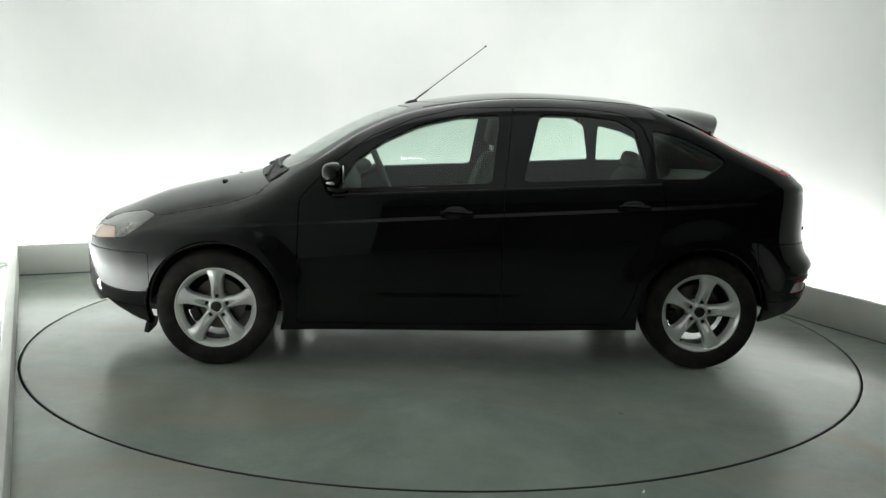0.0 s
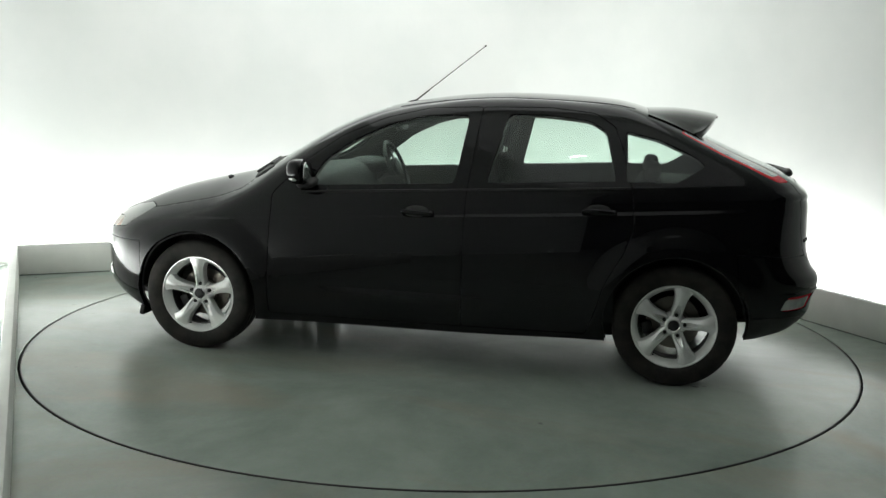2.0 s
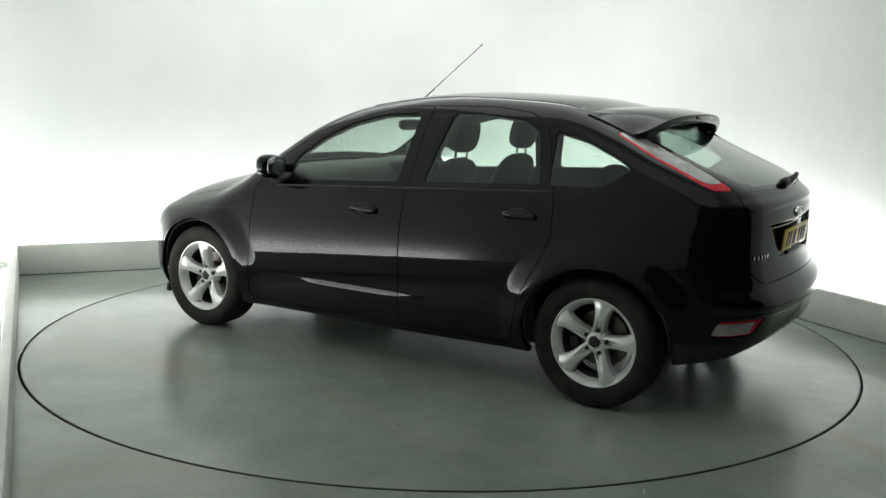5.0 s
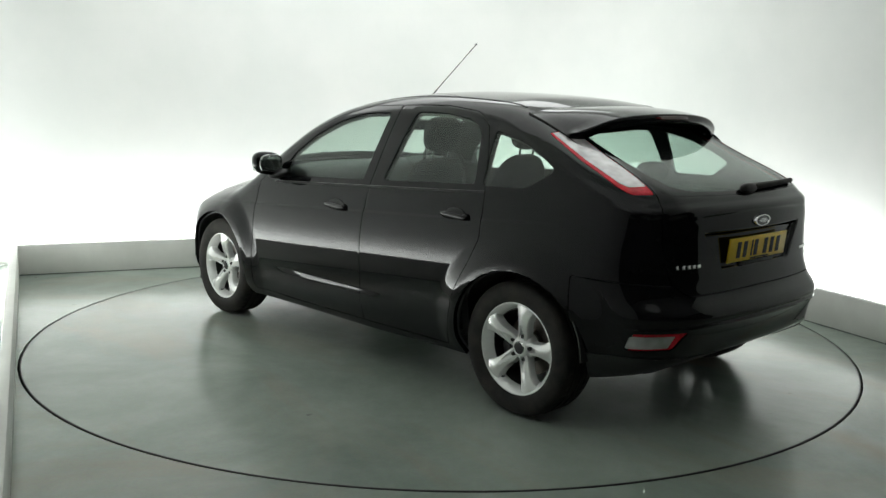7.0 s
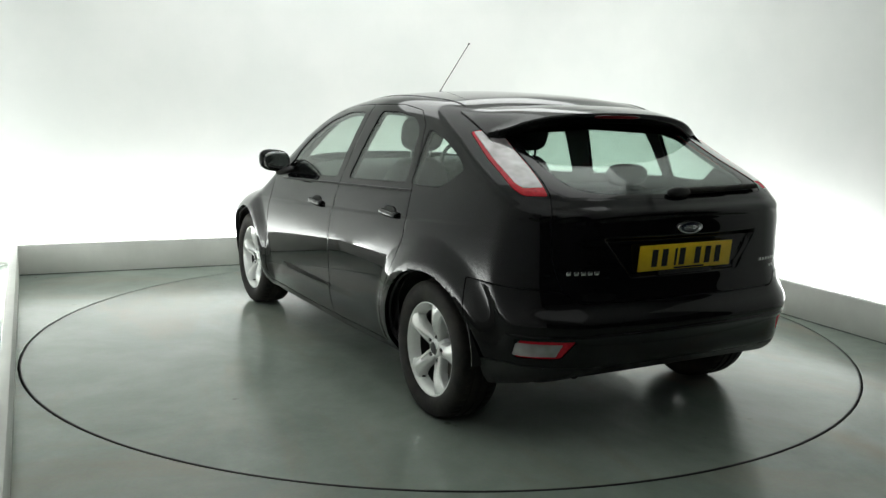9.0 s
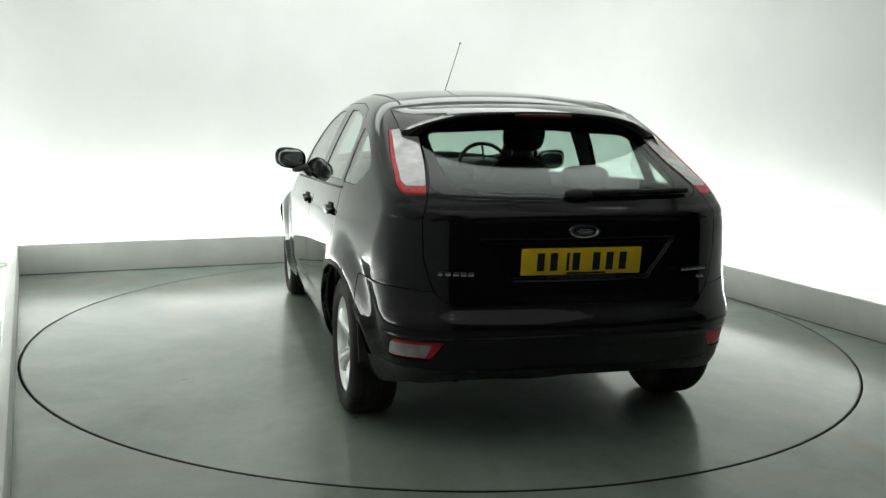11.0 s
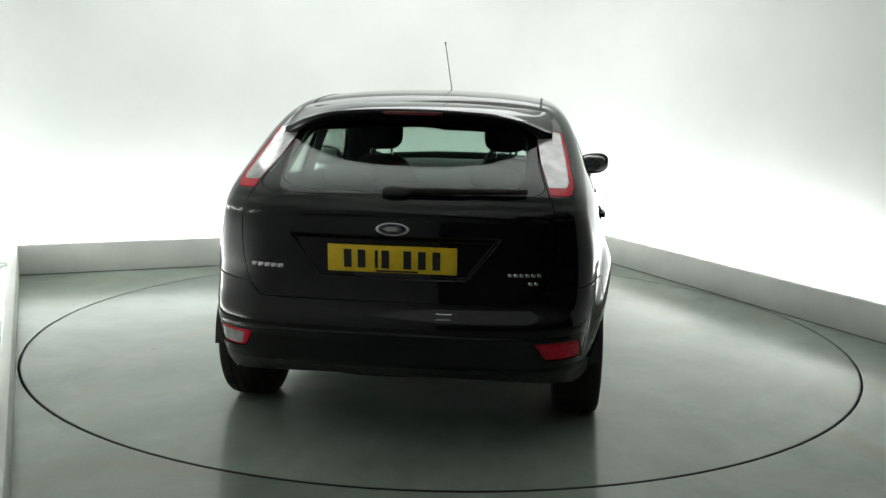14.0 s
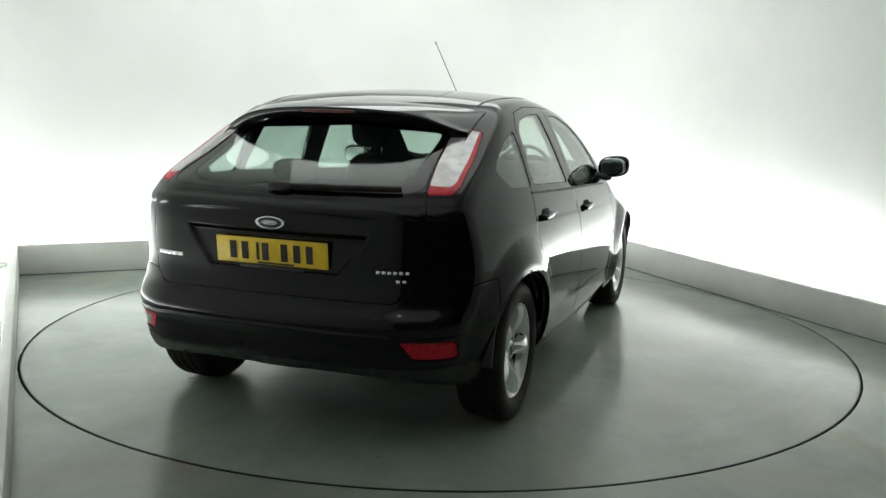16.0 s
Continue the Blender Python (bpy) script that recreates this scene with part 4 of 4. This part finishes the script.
# tailgate fittings
px_, pz_ = -2.010, 0.798
TILT_P = math.atan2(0.011, 0.11)
pm = Matrix.Translation((px_, 0.002, pz_)) @ Matrix.Rotation(-TILT_P, 4, "Y")
plate = part("number_plate", box(0.008, 0.520, 0.111, pm, 0.003), PLATE, car, "yellow rear number plate with seven black marks")
for i, y in enumerate((0.178, 0.122, 0.066, 0.026, -0.062, -0.120, -0.178)):
    wide = 0.012 if i == 2 else 0.031
    part("mark", box(0.002, wide, 0.074, pm @ pose(-0.0052, y - (0.004 if i == 2 else 0), 0), 0.0005), INK, plate, smooth=False)
part("plate_caption", box(0.002, 0.17, 0.007, pm @ pose(-0.0052, -0.02, -0.048)), INK, plate, smooth=False)
part("plate_lip", box(0.012, 0.30, 0.016, pose(px_ + 0.002, 0.0, 0.733), 0.004), TRIM, car)
bx = skin_x(0.0, 0.921)
bm = lathe([(0, 0.010), (0.6, 0.009), (0.86, 0.005), (0.88, 0.0), (0, -0.004)], 40)
face = Matrix.Translation((bx, 0.0, 0.921)) @ Matrix.Rotation(radians(-90), 4, "Y")
badge_m = face @ Matrix.Diagonal((0.027, 0.070, 1.0, 1))
bm.transform(badge_m)
badge = part("oval_badge", bm, BLUE, car, "oval blue badge with a chrome rim")
bm = lathe([(0.74, 0.006), (0.80, 0.011), (0.96, 0.010), (1.0, 0.004), (1.0, -0.006)], 48)
bm.transform(badge_m)
part("badge_rim", bm, CHROME, badge, "chrome oval rim")
for dz, w0 in ((0.006, 0.036), (0.0, 0.05), (-0.006, 0.036)):
    part("badge_mark", box(0.002, w0 * 1.5, 0.004, pose(bx - 0.0105, 0.0, 0.921 + dz), 0.0008), CHROME, badge)
for y0, z0, n, w, hgt in ((0.578, 0.751, 5, 0.0245, 0.017), (-0.468, 0.749, 6, 0.018, 0.014), (-0.548, 0.715, 2, 0.018, 0.013)):
    for i in range(n):
        y = y0 - i * (w + 0.0045)
        x = skin_x(abs(y), z0)
        part("tailgate_mark", box(0.004, w, hgt, pose(x - 0.001, y, z0), 0.0015), CHROME, car)
# rear wiper
wx = lambda y, z: skin_x(abs(y), z)
wip = part("rear_wiper", blob(0.022, 0.060, 0.024, 2.6, pose(wx(0.03, 1.05) - 0.006, 0.0, 1.060) @ Matrix.Rotation(radians(28), 4, "Y")), TRIM, car, "black rear wiper parked on the glass")
ys = np.linspace(0.02, -0.50, 12)
part("wiper_arm", tube([(wx(y, 1.062 + 0.010 * abs(y)) - 0.022 + 0.012 * abs(y), y, 1.068 + 0.012 * abs(y)) for y in ys[:8]], 0.014, 8, 0.6), TRIM, wip)
part("wiper_blade", tube([(wx(y, 1.055 + 0.012 * abs(y)) - 0.014, y, 1.064 + 0.012 * abs(y)) for y in np.linspace(-0.06, -0.52, 14)], 0.015, 8, 0.8), RUBBER, wip)

# aerial, bonnet jets, cowl and front wipers
ant = part("aerial", tube([(0.278, 0.0, 1.410), (0.20, 0.003, 1.470), (-0.164, 0.012, 1.752)], 0.0032, 8, 0.7), TRIM, car, "thin black whip aerial at the front of the roof")
part("aerial_foot", blob(0.040, 0.020, 0.014, 2.4, pose(0.282, 0.0, 1.408) @ Matrix.Rotation(radians(15), 4, "Y"), 20, 10), TRIM, ant)
part("aerial_base", tube([(0.272, 0.0, 1.413), (0.175, 0.004, 1.488)], 0.0052, 8, 0.8), TRIM, ant)
part("aerial_tip", blob(0.006, 0.006, 0.006, 2, pose(-0.164, 0.012, 1.752), 10, 6), TRIM, ant)
for y in (0.28, -0.28):
    part("washer_jet", blob(0.016, 0.022, 0.010, 2.4, pose(1.36, y, skin_z(1.36, abs(y)) + 0.002), 14, 8), TRIM, car)
bm = bmesh.new()
rows = []
for k in range(31):
    y = -0.60 + 1.2 * k / 30
    x1, x0 = 1.165 - 0.28 * y * y, 1.06 - 0.30 * y * y
    rows.append([bm.verts.new((x1, y, skin_z(x1, abs(y)) + 0.004)), bm.verts.new(((x0 + x1) / 2, y, skin_z((x0 + x1) / 2, abs(y)) + 0.010)), bm.verts.new((x0, y, skin_z(x0, abs(y)) + 0.005)), bm.verts.new((x0, y, skin_z(x0, abs(y)) - 0.02)), bm.verts.new((x1, y, skin_z(x1, abs(y)) - 0.02))])
for p, q in zip(rows, rows[1:]):
    for k in range(5):
        bm.faces.new((p[k], p[(k + 1) % 5], q[(k + 1) % 5], q[k]))
bm.faces.new(rows[0]); bm.faces.new(rows[-1])
bmesh.ops.recalc_face_normals(bm, faces=bm.faces[:])
part("cowl", bm, TRIM, car, "matt black cowl below the windscreen")
for y0, y1 in ((0.50, -0.05), (-0.02, -0.52)):
    pts = [(1.08 - 0.26 * y * y - 0.012, y, skin_z(1.068 - 0.26 * y * y, abs(y)) + 0.013) for y in np.linspace(y0, y1, 10)]
    fw = part("front_wiper", tube(pts, 0.009, 6), TRIM, car, "black windscreen wiper")
    part("wiper_arm", tube([(1.14 - 0.2 * y0 * y0, y0, skin_z(1.14 - 0.2 * y0 * y0, abs(y0)) + 0.016), (pts[5][0] + 0.01, pts[5][1], pts[5][2] + 0.010)], 0.008, 8, 0.7), TRIM, fw)

# front lamps
for side in (1, -1):
    y, z = 0.60, 0.375
    xf = max(x for x in np.linspace(1.6, 2.2, 121) if skin(np.array([x, y, z])) < 0)
    fm = Matrix.Translation((xf - 0.006, y, z)) @ Matrix.Rotation(radians(55), 4, "Z") @ Matrix.Rotation(radians(90), 4, "Y")
    fog = lathe([(0.0, 0.004), (0.028, 0.006), (0.036, 0.0), (0.0, -0.03)], 24)
    fog.transform(fm)
    f = part("front_fog_lamp", flip(fog, side), LAMP_CLEAR, car, "round front fog lamp in a chrome ring")
    rim = lathe([(0.033, 0.0), (0.035, 0.005), (0.039, 0.004), (0.041, -0.01)], 24)
    rim.transform(fm)
    part("fog_ring", flip(rim, side), CHROME, f)

# ---- inside the car ----
def make_seat(y, x=-0.02):
    cush = blob(0.26, 0.25, 0.10, 3.4, pose(x + 0.16, y, 0.52) @ Matrix.Rotation(radians(-6), 4, "Y"))
    seat = part("front_seat", cush, FABRIC, car, "dark grey fabric front seat with headrest")
    bm = blob(0.075, 0.235, 0.36, 3.4, Matrix(), 28, 18)
    for v in bm.verts:
        v.co.y *= 1 - 0.18 * max(0, v.co.z) / 0.36
        v.co.x += 0.03 * (abs(v.co.y) / 0.22) ** 2
    bm.transform(pose(x - 0.150, y, 0.755) @ Matrix.Rotation(radians(-15), 4, "Y"))
    part("seat_back", bm, FABRIC, seat)
    for dy in (-0.06, 0.06):
        part("headrest_post", tube([(x - 0.225, y + dy, 1.05), (x - 0.245, y + dy, 1.19)], 0.007, 8), CHROME, seat)
    part("headrest", blob(0.055, 0.125, 0.098, 3.2, pose(x - 0.250, y, 1.236) @ Matrix.Rotation(radians(-12), 4, "Y")), FABRIC, seat)


make_seat(0.362)
make_seat(-0.362)
bench = part("rear_bench", blob(0.28, 0.62, 0.11, 4, pose(-0.78, 0, 0.56)), FABRIC, car, "dark grey fabric rear bench")
part("bench_back", blob(0.075, 0.62, 0.30, 4.5, pose(-1.09, 0, 0.735) @ Matrix.Rotation(radians(-18), 4, "Y")), FABRIC, bench)
for y in (0.36, -0.36):
    part("headrest", blob(0.045, 0.125, 0.055, 3, pose(-1.175, y, 1.065) @ Matrix.Rotation(radians(-10), 4, "Y")), FABRIC, bench)
part("parcel_shelf", box(0.50, 1.10, 0.02, pose(-1.48, 0, 0.985), 0.006), DASH, car, "dark parcel shelf behind the rear bench")
part("boot_lining", box(0.03, 1.16, 0.42, pose(-1.90, 0, 0.80), 0.01), TRIM, car)
bm = blob(0.27, 0.70, 0.17, 3.6, pose(0.86, 0, 0.85) @ Matrix.Rotation(radians(6), 4, "Y"), 40, 16)
dash = part("dashboard", bm, DASH, car, "grey moulded dashboard")
part("instrument_hood", blob(0.13, 0.18, 0.055, 2.6, pose(0.66, -0.36, 0.99)), DASH, dash)
sw = lathe([(0.178 + 0.013 * math.cos(q), 0.013 * math.sin(q)) for q in np.linspace(0, 2 * math.pi, 11)], 40)
sm = Matrix.Translation((0.47, -0.36, 0.98)) @ Matrix.Rotation(radians(-66), 4, "Y")
sw.transform(sm)
wheel_s = part("steering_wheel", sw, TRIM, car, "black three-spoke steering wheel")
part("wheel_boss", blob(0.065, 0.075, 0.022, 2.6, sm), TRIM, wheel_s)
for q in (0, 90, -90):
    part("wheel_spoke", box(0.014, 0.12, 0.012, sm @ Matrix.Rotation(radians(q), 4, "Z") @ pose(0, 0.11 if q == 0 else 0.11, 0) if q else sm @ Matrix.Rotation(radians(90 + 90), 4, "Z") @ pose(0.0, 0.0, 0) @ Matrix.Rotation(radians(90), 4, "Z") @ pose(0, 0.11, 0), 0.004), TRIM, wheel_s)
part("rear_view_mirror", blob(0.018, 0.115, 0.034, 3.4, pose(0.35, 0.0, 1.268) @ Matrix.Rotation(radians(10), 4, "Y")), TRIM, car, "black interior rear-view mirror")
part("steering_column", tube([(0.47, -0.36, 0.98), (0.75, -0.36, 0.86)], 0.04, 12), TRIM, car)
part("centre_console", box(0.85, 0.22, 0.30, pose(0.35, 0, 0.46), 0.04), DASH, car)
part("cabin_floor", box(2.6, 1.30, 0.03, pose(-0.1, 0, 0.30), 0.01), TRIM, car)
# roof lining under the roof skin
bm = bmesh.new()
rows = []
for k in range(19):
    x = 0.24 - 1.44 * k / 18
    rows.append([bm.verts.new((x, y, skin_z(x, abs(y)) - 0.045)) for y in np.linspace(-0.56, 0.56, 13)])
for p, q in zip(rows, rows[1:]):
    for k in range(12):
        bm.faces.new((p[k], q[k], q[k + 1], p[k + 1]))
bmesh.ops.solidify(bm, geom=bm.faces[:], thickness=0.01)
bmesh.ops.recalc_face_normals(bm, faces=bm.faces[:])
part("roof_lining", bm, HEADLINER, car, "pale grey roof lining")
for side in (1, -1):
    for x0, x1 in ((0.80, -0.17), (-0.24, -1.0)):
        bm = bmesh.new()
        rows = [[bm.verts.new((x, skin_y(x, z) - 0.06, z)) for z in np.linspace(0.30, belt(x) - 0.015, 8)] for x in np.linspace(x0, x1, 10)]
        for p, q in zip(rows, rows[1:]):
            for k in range(7):
                bm.faces.new((p[k], q[k], q[k + 1], p[k + 1]))
        bmesh.ops.solidify(bm, geom=bm.faces[:], thickness=0.03)
        bmesh.ops.recalc_face_normals(bm, faces=bm.faces[:])
        part("door_card", flip(bm, side), DASH, car, "dark grey inner door panel")


def motions():
    """The turntable turns steadily and carries the car round with it."""
    rows = []
    for i in range(33):
        t = i * 0.5
        s = t / 8.0
        rows.append((t, 182.750 - 56.071 * s - 0.389 * s * s + 0.074 * s ** 3))
    walk(turntable, [(t, pose(0, 0, 0, 0, 0, a)) for t, a in rows])
    walk(car, [(t, pose(0, 0, 0, 0, 0, a) @ Matrix.Translation(CAR_OFF)) for t, a in rows])


motions()
